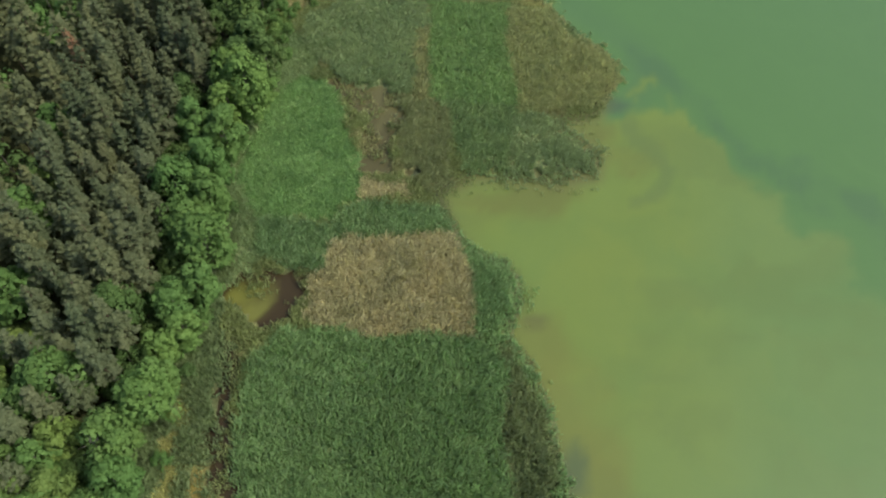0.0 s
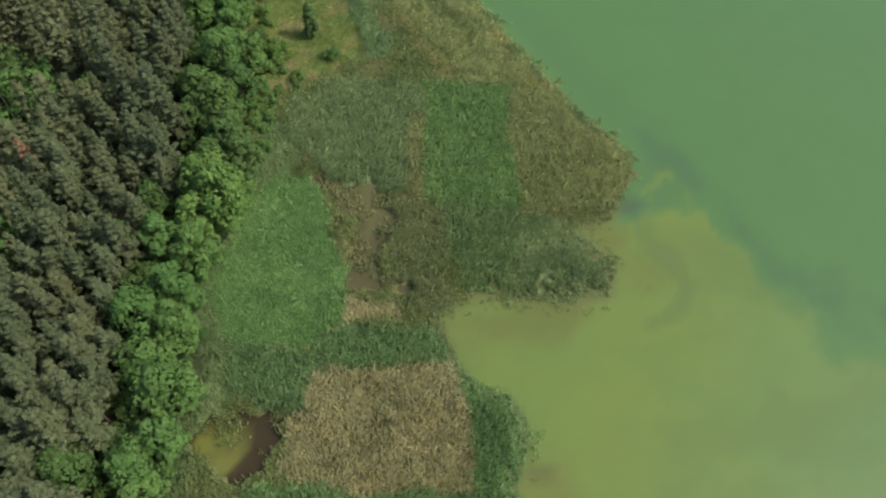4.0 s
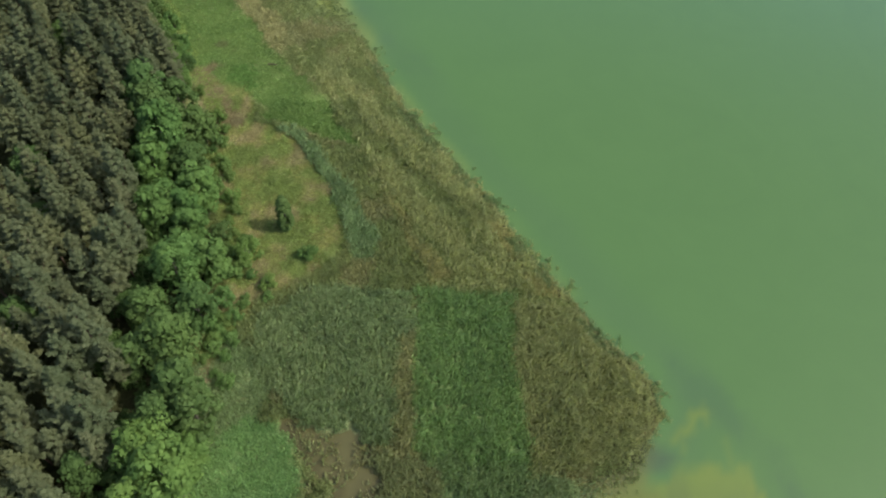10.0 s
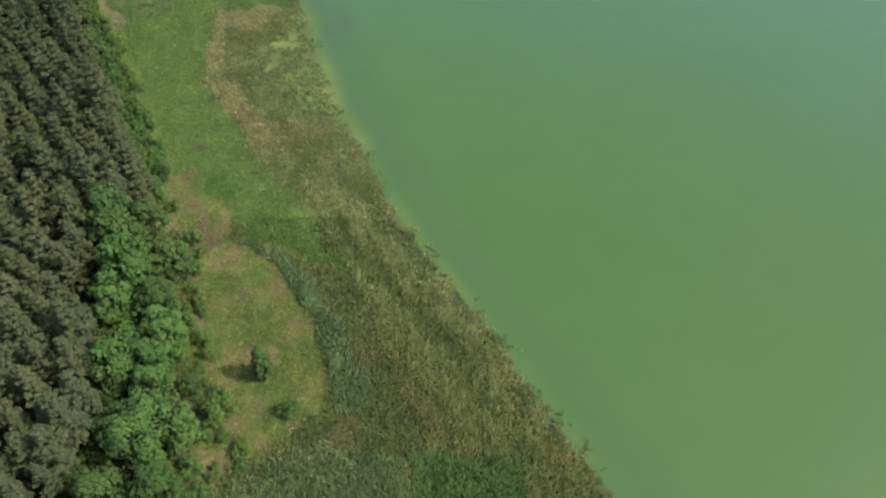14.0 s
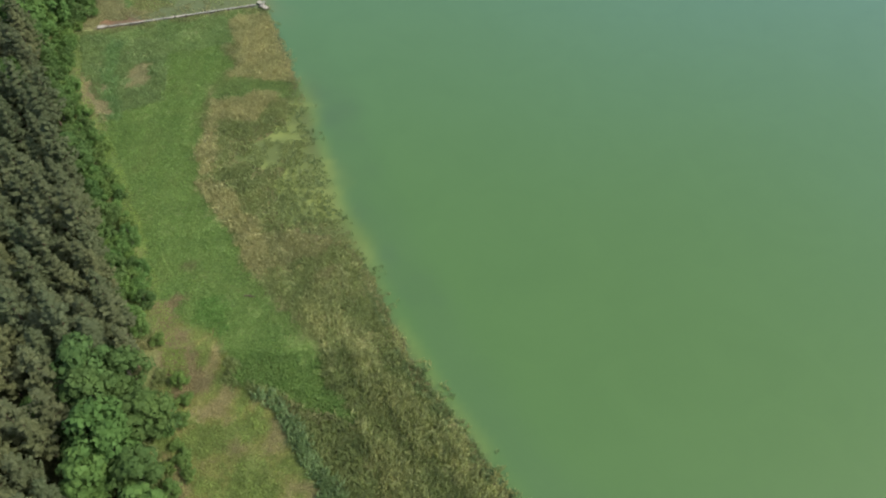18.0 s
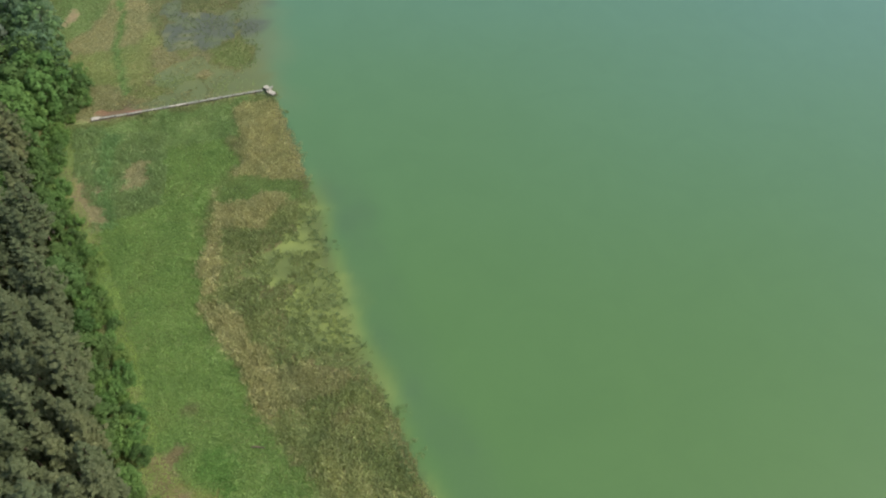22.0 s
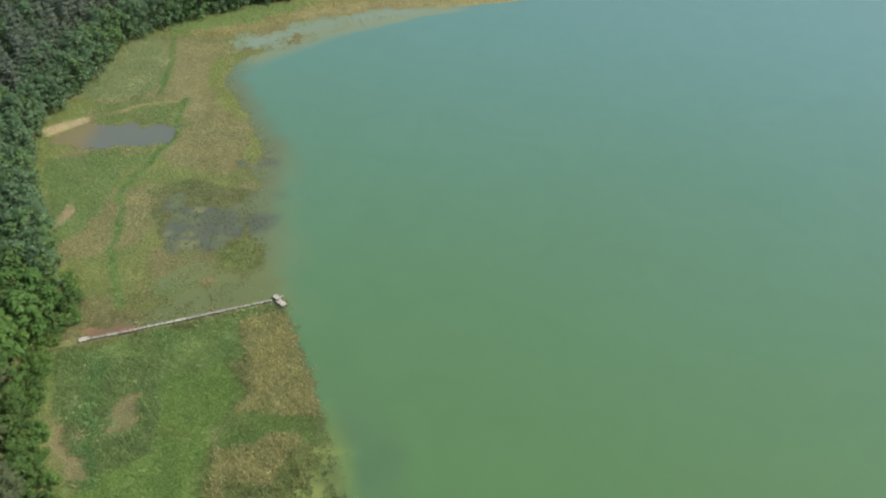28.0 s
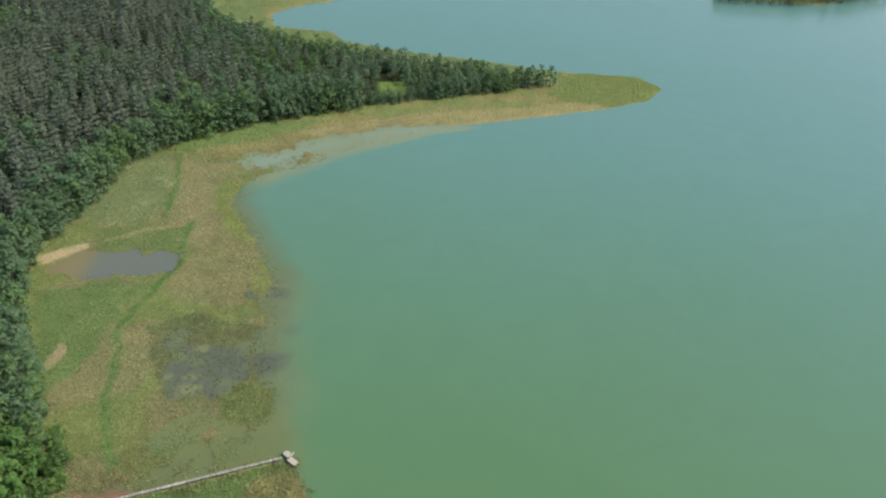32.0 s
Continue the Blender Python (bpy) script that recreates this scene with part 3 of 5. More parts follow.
def bed_at(x, y):
    """Which bed grows at each place: its number in BEDS, then the defaults."""
    wx = x + 3.0 * (fbm(x, y, 5.0, 41, 4) - 0.5)
    wy = y + 3.0 * (fbm(x, y, 5.0, 57, 4) - 0.5)
    k = np.where(y < 236 + 0.33 * (x + 34), len(BEDS), len(BEDS) + 1)
    k = np.where(y > 338 - 0.35 * np.minimum(x + 60, 40), len(BEDS) + 2, k)
    patch = fbm(x * 0.6, y, 7.0, 83, 4)
    k = np.where((k == len(BEDS) + 1) & (patch > 0.57), len(BEDS) + 3, k)
    k = np.where((k == len(BEDS) + 2) & (fbm(x * 0.4, y, 6.0, 84, 4) > 0.58), len(BEDS) + 3, k)
    k = np.where((k == len(BEDS)) & (patch > np.where(y > 150, 0.55, np.where(x < -18, 0.8, 0.52))), len(BEDS) + 4, k)
    for i, bed in enumerate(BEDS):
        if bed[0] == "reed_bed" and bed[2] == C_OLIVE:
            meadow_patch = fbm(x, y, 2.6, 88, 4)
            k = np.where((k == MEADOW) & (meadow_patch > 0.585), len(BEDS) + 6, k)
            k = np.where((k == MEADOW) & (meadow_patch < 0.46), len(BEDS) + 8, k)
        if bed[0] == "reed_bed":
            k = np.where(inside(wx, wy, bed[4]), i, k)
            if bed[2] == C_LONG:        # drifts of greener and of drier reed along the belt
                drifts = fbm((y * 0.84 - x * 0.55) * 0.3, x * 0.84 + y * 0.55, 4.0, 58, 4)
                k = np.where((k == i) & (drifts < 0.38), len(BEDS), k)
                k = np.where((k == i) & (drifts > 0.62), i + 1, k)
        else:       # soft, uneven margins
            k = np.where(inside(x + 1.9 * (wx - x), y + 1.9 * (wy - y), bed[4]), i, k)
    return k


ALL_BEDS = [b[:4] for b in BEDS] + DEFAULTS + PATCHES


def wet(x, y):
    """Where open or scummy water stands between the plants, 0 to 1."""
    w = np.zeros(np.shape(x))
    wx, wy = x + 1.6 * (fbm(x, y, 4.0, 5, 3) - 0.5), y + 1.6 * (fbm(x, y, 4.0, 6, 3) - 0.5)
    torn = 3.2 * (fbm(x, y, 3.0, 96, 4) - 0.5)
    for pool in POOLS:
        sd = distance(x, y, pool + pool[:1]) * np.where(inside(x, y, pool), 1, -1)
        w = np.maximum(w, smooth(-0.9, 0.7, sd + (2.2 * torn if pool is BROWN_POOL else 2.4 * torn)) * (0.94 if pool is BROWN_POOL else 0.74 if pool is DITCH else 0.98 if pool is POND_SOUTH else 1.0))
    ragged = 9 * (fbm(x, y, 7.0, 95, 4) - 0.5)
    for shoal, level, edge, wild in ((SHALLOW, 0.64, 6.0, 1.7), (WEED_DARK, 0.68, 5.0, 1.8), (WEED_NORTH, 0.6, 3.5, 1.5), (PALE, 0.93, 8.0, 1.0), (MARSH, 0.62, 3.0, 1.7)):
        sd = distance(x, y, shoal + shoal[:1]) * np.where(inside(x, y, shoal), 1, -1)
        w = np.maximum(w, level * smooth(-edge, edge, sd + wild * ragged + 2.5 * torn))
    sd = distance(x, y, JETTY_WATER + JETTY_WATER[:1]) * np.where(inside(x, y, JETTY_WATER), 1, -1)
    w = np.maximum(w, 0.95 * smooth(-1.5, 0.8, sd + 1.6 * torn))
    # reeds dissolve into the lake along the northern shore and round the bloom
    s = distance(x, y, SHORE)
    w = np.maximum(w, 0.75 * (1 - smooth(0, 8, s + ragged)) * smooth(238, 250, y) * (1 - smooth(330, 350, y)))
    w = np.maximum(w, 0.5 * (1 - smooth(0, 6, s + ragged)) * smooth(60, 66, y) * (1 - smooth(84, 90, y)))
    w = np.where(inside(wx, wy, WEED_ISLE), 0.2, w)
    return w


def wood_depth_of(x, y):
    return distance(x, y, WOOD_EDGE) * np.where(inside(x, y, WOOD), 1, -1)


def spaced(fine0, fine1, step, far):
    inner = list(np.arange(fine0, fine1 + step * 0.5, step))
    d, lo, hi = step, [], []
    x = fine0
    while x > -far:
        d *= 1.35
        x -= d
        lo.append(x)
    d, x = step, inner[-1]
    while x < far:
        d *= 1.35
        x += d
        hi.append(x)
    return np.array(lo[::-1] + inner + hi)


def sheet(xs, ys):
    gx, gy = np.meshgrid(xs, ys)
    nx, ny = len(xs), len(ys)
    i = np.arange(nx * ny).reshape(ny, nx)
    quads = np.stack([i[:-1, :-1], i[:-1, 1:], i[1:, 1:], i[1:, :-1]], -1).reshape(-1, 4)
    return gx.ravel(), gy.ravel(), quads


def ground_height(x, y):
    wx, wy = x + 1.2 * (fbm(x, y, 3.0, 71, 3) - 0.5), y + 1.2 * (fbm(x, y, 3.0, 72, 3) - 0.5)
    d = distance(wx, wy, SHORE) * np.where(inside(wx, wy, LAND), 1, -1)
    isle = np.where(inside(wx, wy, ISLAND), 4.0, -50.0)
    d = np.maximum(d, isle)
    base = np.where(d > 0, 0.05 + 0.25 * smooth(0, 5, d), -0.1 + np.maximum(d * 0.2, -3.0))
    dw = distance(x, y, WOOD_EDGE) * np.where(inside(x, y, WOOD), 1, 0)
    base = base + 0.9 * smooth(0, 30, dw) + 0.15 * (fbm(x, y, 6, 9) - 0.5) * smooth(1, 4, d)
    w = np.where(d > 0, wet(x, y), 0)
    return base - w * 0.55


# ---- ground and lake ----
gx, gy, gq = sheet(spaced(-130, 92, 1.25, 2400), spaced(4, 470, 1.25, 2400))
gz = ground_height(gx, gy)
kind_here = bed_at(gx, gy)
tints = np.array([b[2] for b in ALL_BEDS])
gc = tints[kind_here] * 0.78
mud = smooth(0.45, 0.75, fbm(gx, gy, 3.0, 23))[:, None]
gc = gc * (1 - 0.25 * mud) + np.array(C_MUD) * 0.25 * mud
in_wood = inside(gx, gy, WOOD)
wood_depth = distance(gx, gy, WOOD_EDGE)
soak = wet(gx, gy)[:, None]
gc = gc * (1 - 0.8 * soak) + np.array((0.08, 0.066, 0.036)) * 0.8 * soak
edge_mud = (1 - smooth(0.5, 4.0, distance(gx, gy, SHORE)))[:, None] * (gy < 345)[:, None]
gc = gc * (1 - 0.7 * edge_mud) + np.array((0.07, 0.075, 0.035)) * 0.7 * edge_mud
# wood floor: litter colour darkened to hold the shade between the trees
gc = np.where((in_wood & (wood_depth > 3.5))[:, None], np.array(C_FOREST_SHADED), gc)
open_glade = inside(gx, gy, GLADE) | inside(gx, gy, CLEARING)
gc = np.where(open_glade[:, None], np.array((0.12, 0.185, 0.052)), gc)
for poly in (SAND, SAND_BANK, [(-28.5, 92), (-26, 100.5), (-24.6, 99), (-26, 91)], [(-67, 225), (-62, 227.5), (-62, 226), (-67, 223.8)],
             [(-66, 203), (-60.5, 203), (-59.5, 208), (-64, 209)]):
    gc = np.where(inside(gx + 1.2 * (fbm(gx, gy, 2.5, 3) - 0.5), gy, poly)[:, None], np.array(C_SAND) * (0.74 if poly is SAND else 0.55), gc)
gc = np.where((distance(gx, gy, DRY_TRACK) < 0.7)[:, None], np.array((0.22, 0.2, 0.11)), gc)
for line in TRACKS:
    gc = np.where((distance(gx, gy, line) < 0.8)[:, None], np.array(C_PATH), gc)
gc = np.where(inside(gx, gy, RED_MUD)[:, None], np.array((0.2, 0.125, 0.085)), gc)
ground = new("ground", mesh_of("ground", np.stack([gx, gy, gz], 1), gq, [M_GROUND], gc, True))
tagged(ground, "marshy lake-shore ground with mud, sand and litter", "ground", kind="structure")

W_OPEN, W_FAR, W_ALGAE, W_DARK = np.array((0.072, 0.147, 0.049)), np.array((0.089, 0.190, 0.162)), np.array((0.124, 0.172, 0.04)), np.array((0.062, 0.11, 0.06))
W_FRINGE, W_POOL, W_PALE = np.array((0.13, 0.19, 0.055)), np.array((0.045, 0.045, 0.028)), np.array((0.165, 0.222, 0.16))


def blend(c, other, w):
    return c * (1 - w[:, None]) + other * w[:, None]


wx, wy, wq = sheet(spaced(-100, 90, 1.0, 2400), spaced(8, 460, 1.25, 2400))
off = distance(wx, wy, SHORE) * np.where(inside(wx, wy, LAND), -1, 1)
wc = np.tile(W_OPEN, (len(wx), 1))
# bluer northwards: less algae, plus sky reflection and haze put into the colour
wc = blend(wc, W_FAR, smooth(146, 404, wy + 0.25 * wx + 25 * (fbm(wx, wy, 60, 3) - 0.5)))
swirl_x = wx + 12 * (fbm(wx, wy, 14, 31) - 0.5) + 4.5 * (fbm(wx, wy, 5, 33) - 0.5)
swirl_y = wy + 12 * (fbm(wx, wy, 14, 37) - 0.5) + 4.5 * (fbm(wx, wy, 5, 39) - 0.5)
# darker, weedy water a few metres off the reeds
off2 = off + 5 * (fbm(wx, wy, 12, 77) - 0.5)
dark_band = smooth(0.5, 3.5, off2) * (1 - smooth(5, 12, off2)) * smooth(75, 95, wy) * (1 - smooth(205, 235, wy)) * (0.35 + 0.65 * smooth(0.4, 0.65, fbm(wx, wy, 16, 78)))
wc = blend(wc, W_DARK, 0.6 * dark_band)
streak = smooth(0, 4, 4.6 - distance(swirl_x, swirl_y, WEED_LANE)) * (0.35 + 0.65 * smooth(0.35, 0.6, fbm(wx, wy, 6, 8)))
wc = blend(wc, np.array((0.058, 0.114, 0.052)), 0.65 * streak)
soft_shore = (1 - smooth(-1, 9, off + 7 * (fbm(wx, wy, 10, 87) - 0.5))) * smooth(225, 245, wy) * (1 - smooth(276, 296, wy))
wc = blend(wc, np.array((0.115, 0.165, 0.085)), 0.75 * soft_shore)
fringe = (0.25 + 0.75 * smooth(0.4, 0.6, fbm(wx, wy, 7, 102))) * (1 - smooth(0.2, 2.6, off + 1.6 * (fbm(wx, wy, 5, 79) - 0.5))) * smooth(95, 120, wy) * (1 - smooth(195, 215, wy))
wc = blend(wc, W_FRINGE, 0.6 * fringe)
# the bloom: a drifting sheet of green scum with torn edges
rim = distance(swirl_x, swirl_y, ALGAE + ALGAE[:1]) * np.where(inside(swirl_x, swirl_y, ALGAE), 1, -1)
drift = fbm((swirl_x * 0.85 - swirl_y * 0.5) * 0.25, swirl_x * 0.5 + swirl_y * 0.85, 5.0, 93, 4)
bloom = smooth(-0.5, 2.0, rim + 4.0 * (drift - 0.5)) * (0.9 + 0.1 * smooth(0.3, 0.7, drift)) * (0.84 + 0.16 * smooth(0.35, 0.6, fbm(swirl_x, swirl_y * 0.8, 13, 91)))
bloom = bloom * (1 - 0.55 * smooth(44, 80, wx + 0.5 * (40 - wy) + 10 * (fbm(wx, wy, 12, 92) - 0.5)))
wisp = smooth(0, 1.0, 1.3 - distance(swirl_x, swirl_y, [(36.5, 86.5), (38.2, 88.6), (40.4, 89.4), (41.5, 88.0)]))
bloom = np.maximum(bloom, 0.7 * wisp)
greener = smooth(26, 58, wx + 0.35 * (50 - wy) + 14 * (fbm(swirl_x, swirl_y, 10, 196) - 0.5))
wc = blend(wc, blend(np.tile(W_ALGAE, (len(wx), 1)), np.array((0.106, 0.168, 0.052)), greener), np.clip(bloom, 0, 1))
veins = smooth(0.5, 0.68, fbm(swirl_x * 0.55 + swirl_y * 0.3, swirl_y * 0.9 - swirl_x * 0.2, 9.0, 191, 4))
wc = blend(wc, np.array((0.093, 0.138, 0.042)), 0.45 * veins * np.clip(bloom, 0, 1))
curl = smooth(0, 1.3, 1.9 - distance(swirl_x * 0.35 + wx * 0.65, swirl_y * 0.35 + wy * 0.65, CURL))
wc = blend(wc, np.array((0.086, 0.126, 0.044)), 0.5 * curl)
brown = smooth(0, 6, 7 - distance(swirl_x, swirl_y, [(16.5, 44), (19.3, 39.3), (21.3, 34), (23, 18), (26, -10)])) * bloom
wc = blend(wc, np.array((0.118, 0.126, 0.034)), 0.65 * brown)
brown = smooth(0, 5, 6.0 - distance(swirl_x, swirl_y, [(7, 61), (9, 65), (14, 65.5), (23, 66.5)])) + smooth(0, 3, 3.8 - distance(swirl_x, swirl_y, [(30, 81), (33, 77), (34, 72)]))
mottle = 0.45 + 0.55 * smooth(0.35, 0.6, fbm(wx, wy, 4.0, 192, 4))
wc = blend(wc, np.array((0.105, 0.122, 0.034)), 0.8 * np.clip(brown, 0, 1) * smooth(-0.5, 1, rim) * mottle)
spot = smooth(0, 1.0, 1.5 - np.hypot((wx - 33.9) / 2.6, (wy - 85.4) / 1.5) + 0.8 * (fbm(wx, wy, 2.5, 193) - 0.5))
wc = blend(wc, np.array((0.055, 0.092, 0.05)), 0.9 * spot)
spot = smooth(0, 1.0, 1.5 - np.hypot((wx - 20.6) / 1.8, (wy - 23.0) / 3.4) + 1.2 * (fbm(wx, wy, 2.5, 194) - 0.5))
wc = blend(wc, np.array((0.062, 0.09, 0.044)), 0.8 * spot)
spot = smooth(0, 1.0, 1.5 - np.hypot((wx - 17.2) / 2.0, (wy - 43.8) / 1.0) + 0.8 * (fbm(wx, wy, 2.5, 195) - 0.5))
wc = blend(wc, np.array((0.085, 0.092, 0.034)), 0.7 * spot)
# still pools in the marsh
def pool(c, poly, colour, amount=1.0):
    return blend(c, np.array(colour), amount * inside(wx, wy, poly).astype(float))


wc = blend(wc, W_POOL, 0.8 * smooth(-0.5, 1.5, -off) * (wy < 235))
wc = blend(wc, np.array((0.105, 0.115, 0.04)), 0.8 * smooth(-2.0, 1.0, -off) * smooth(61, 66, wy) * (1 - smooth(82, 90, wy)) * smooth(2, 8, wx))
marsh = (1 - smooth(-1.5, 4.5, off + 7 * (fbm(wx, wy, 9, 85) - 0.5))) * smooth(158, 176, wy) * (1 - smooth(203, 216, wy)) * smooth(-42, -36, wx)
scum = smooth(0.38, 0.62, fbm(wx * 0.5 + wy * 0.2, wy, 6.0, 101, 4))
wc = blend(wc, blend(np.tile(np.array((0.13, 0.17, 0.05)), (len(wx), 1)), np.array((0.19, 0.235, 0.07)), scum), (0.7 + 0.25 * scum) * marsh)
wc = pool(wc, [(-31, 0), (-10, 0), (-10, 56), (-31, 56)], (0.036, 0.027, 0.012))
green = smooth(0, 1.2, 3.9 - np.hypot(0.5 * (swirl_x + wx) + 22.4, (0.5 * (swirl_y + wy) - 46.6) * 0.85))
wc = blend(wc, np.array((0.118, 0.128, 0.03)), (0.5 + 0.45 * smooth(0.4, 0.55, fbm(wx, wy, 2.2, 86))) * green * inside(wx, wy, [(-31, 36), (-10, 36), (-10, 56), (-31, 56)]))
wc = pool(wc, [(-18, 66), (0, 66), (0, 96), (-18, 96)], (0.07, 0.066, 0.028))
wc = blend(wc, np.array((0.1, 0.098, 0.04)), 0.7 * smooth(0.45, 0.65, fbm(wx, wy, 4, 89)) * inside(wx, wy, [(-18, 66), (0, 66), (0, 96), (-18, 96)]))
wc = pool(wc, [(-100, 278), (-60, 278), (-60, 298), (-100, 298)], (0.105, 0.122, 0.098))
shore_pool = smooth(0, 5, 7 + (-90 - wx)) * inside(wx, wy, [(-100, 278), (-60, 278), (-60, 298), (-100, 298)])
wc = blend(wc, np.array((0.17, 0.145, 0.065)), 0.8 * shore_pool)
reedy = smooth(-5, 2.5, -off + 6 * (fbm(wx, wy, 7, 198, 4) - 0.5)) * smooth(236, 244, wy) * (1 - smooth(318, 335, wy)) * ~inside(wx, wy, [(-100, 278), (-60, 278), (-60, 298), (-100, 298)])
wc = blend(wc, np.array((0.108, 0.128, 0.062)), 0.85 * reedy)
near_shoal = 1 - smooth(0, 5, np.where(inside(wx, wy, SHALLOW), 0, distance(wx, wy, SHALLOW + SHALLOW[:1])))
wc = blend(wc, np.array((0.118, 0.142, 0.055)), (0.7 + 0.3 * smooth(0.35, 0.6, fbm(wx, wy, 6, 12))) * near_shoal * (1 - smooth(-3, 5, off)))
by_jetty = smooth(-1.5, 2.0, distance(wx, wy, JETTY_WATER + JETTY_WATER[:1]) * np.where(inside(wx, wy, JETTY_WATER), 1, -1))
wc = blend(wc, np.array((0.105, 0.132, 0.055)), (0.55 + 0.4 * smooth(0.4, 0.6, fbm(wx * 0.5, wy, 3.5, 197, 4))) * by_jetty)
wc = blend(wc, np.array((0.15, 0.095, 0.06)), 0.8 * smooth(0, 4, 6 - np.hypot(wx + 63.5, wy - 227.5)) * (off < 0))
dark_shoal = 1 - smooth(0, 4, np.where(inside(swirl_x, swirl_y, WEED_DARK), 0, distance(swirl_x, swirl_y, WEED_DARK + WEED_DARK[:1])))
streaky = fbm(wx * 0.35, wy, 3.2, 14, 4)
dark_shoal = np.maximum(dark_shoal, 1 - smooth(0, 3, np.where(inside(swirl_x, swirl_y, WEED_NORTH), 0, distance(swirl_x, swirl_y, WEED_NORTH + WEED_NORTH[:1]))))
wc = blend(wc, np.array((0.075, 0.088, 0.066)), 0.85 * dark_shoal * smooth(0.3, 0.5, streaky))
wc = blend(wc, np.array((0.17, 0.185, 0.085)), 0.8 * dark_shoal * smooth(0.58, 0.66, streaky))
pale_shoal = 1 - smooth(0, 8, np.where(inside(wx, wy, PALE), 0, distance(wx, wy, PALE + PALE[:1])))
wc = blend(wc, np.array((0.178, 0.205, 0.105)), 0.8 * pale_shoal * (off < 3))
milky = smooth(0.0, 7.0, distance(wx, wy, PALE + PALE[:1]) * np.where(inside(wx, wy, PALE), 1, -0.4) + 7 * (fbm(wx * 0.5, wy, 6, 199, 4) - 0.45))
wc = blend(wc, W_PALE, 0.8 * milky * pale_shoal)
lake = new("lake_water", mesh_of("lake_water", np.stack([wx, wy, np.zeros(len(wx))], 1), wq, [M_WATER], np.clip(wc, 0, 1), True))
tagged(lake, "calm turbid green lake water with a yellow-green algae bloom", "water", kind="structure")

def join(pieces):
    vs, fs, n = [], [], 0
    for v, f in pieces:
        vs.append(v)
        fs.append(np.asarray(f) + n)
        n += len(v)
    return np.concatenate(vs), np.concatenate(fs)


# ---- reeds, sedges and grass ----
BED_MATERIAL = {}


def bed_material(c, kind, far):
    """Reed is uneven, sedge smooth, meadow grass tussocky; all look smoother from afar."""
    key = (c, kind, far)
    if key not in BED_MATERIAL:
        low, high, clumps = {"reed_bed": (0.84, 1.17, 0.13), "sedge_bed": (0.9, 1.1, 0.1)}.get(kind, (0.82, 1.2, 0.24))
        BED_MATERIAL[key] = reed_material("plants", c, *((0.9, 1.1, 0.1) if far and kind == "reed_bed" else (low, high, clumps)))
    return BED_MATERIAL[key]


def tufts(x, y, z, h, blades, width, rng, lean=1.0):
    """Tufts of pointed leaves, one triangle to a leaf; a small lean makes stiff upright reed. Returns verts and triangles."""
    n = len(x) * blades
    bx, by, bz, bh, bw = (np.repeat(v, blades) for v in (x, y, z, h, width))
    a = rng.uniform(0, 2 * np.pi, n)
    bx, by = bx + rng.normal(0, 0.16, n), by + rng.normal(0, 0.16, n)
    bh = bh * rng.uniform(0.6, 1.15, n)
    lean = lean * rng.uniform(0.25, 1.2, n)
    l1, l2 = rng.uniform(0.0, 0.35, n) * lean * bh, rng.uniform(0.3, 1.0, n) * lean * bh
    # wind from the lake leans them all a little to the wood
    ux, uy = np.cos(a) - 0.15, np.sin(a) + 0.08
    sx, sy = -np.sin(a) * bw * 0.5, np.cos(a) * bw * 0.5
    p0 = np.stack([bx - sx, by - sy, bz + bh * 0.12], 1)
    p1 = np.stack([bx + sx * 1.4 + ux * l1, by + sy * 1.4 + uy * l1, bz + bh * rng.uniform(0.45, 0.7, n)], 1)
    p2 = np.stack([bx - sx * 0.5 + ux * l2, by - sy * 0.5 + uy * l2, bz + bh * rng.uniform(0.75, 1.0, n)], 1)
    return np.stack([p0, p1, p2], 1).reshape(-1, 3), np.arange(3 * n).reshape(-1, 3)


rng = np.random.default_rng(7)
px, py = [], []
for y0, y1, x0, x1, step in ((-40, 14, -36, 24, 0.6), (14, 150, -36, 39, 0.27), (150, 240, -74, 5, 0.32), (240, 345, -99, -34, 0.45), (345, 500, -100, 88, 0.85)):
    u, v = np.meshgrid(np.arange(x0, x1, step), np.arange(y0, y1, step))
    px.append((u + rng.uniform(-0.5, 0.5, u.shape) * step).ravel())
    py.append((v + rng.uniform(-0.5, 0.5, v.shape) * step).ravel())
px, py = np.concatenate(px), np.concatenate(py)
jx, jy = px + 1.2 * (fbm(px, py, 3.0, 71, 3) - 0.5), py + 1.2 * (fbm(px, py, 3.0, 72, 3) - 0.5)
shore_in = distance(jx, jy, SHORE) * np.where(inside(jx, jy, LAND), 1, -1)
wood_in = distance(px, py, WOOD_EDGE) * np.where(inside(px, py, WOOD), 1, -1)
straggle = fbm(px, py, 2.4, 17, 4)
keep = ((shore_in > 0) | ((shore_in > -3.0) & (py < 238) & (straggle > 0.52 - 0.05 * shore_in))) & (wood_in < 4)
keep |= inside(jx, jy, [(16.0, 64.2), (20.2, 64.4), (20.6, 60.6), (16.8, 60.4)]) | (inside(px, py, [(6, 61), (27, 62.5), (31, 70), (5, 70)]) & (fbm(px, py, 2.2, 18, 4) > 0.57))
keep &= ~(inside(px, py, SAND) | inside(px, py, SAND_BANK) | inside(jx, jy, RED_MUD))
soaked = wet(px, py)
islets = fbm(px, py, 3.2, 16, 4)
soft = np.where(py > 330, 0.8, np.where(py > 238, 0.35, 0.06)) * rng.normal(0, 1, len(px))
keep &= (rng.uniform(0, 1, len(px)) > soaked * 0.75) & ((islets + 0.8 * soft > 0.12 + 0.42 * soaked) | (soaked < 0.15))
keep &= (soaked < 0.985) & ((soaked < 0.8) | (py < 330) | (rng.uniform(0, 1, len(px)) < 0.1))
gap = fbm(px, py, 2.6, 19, 3)
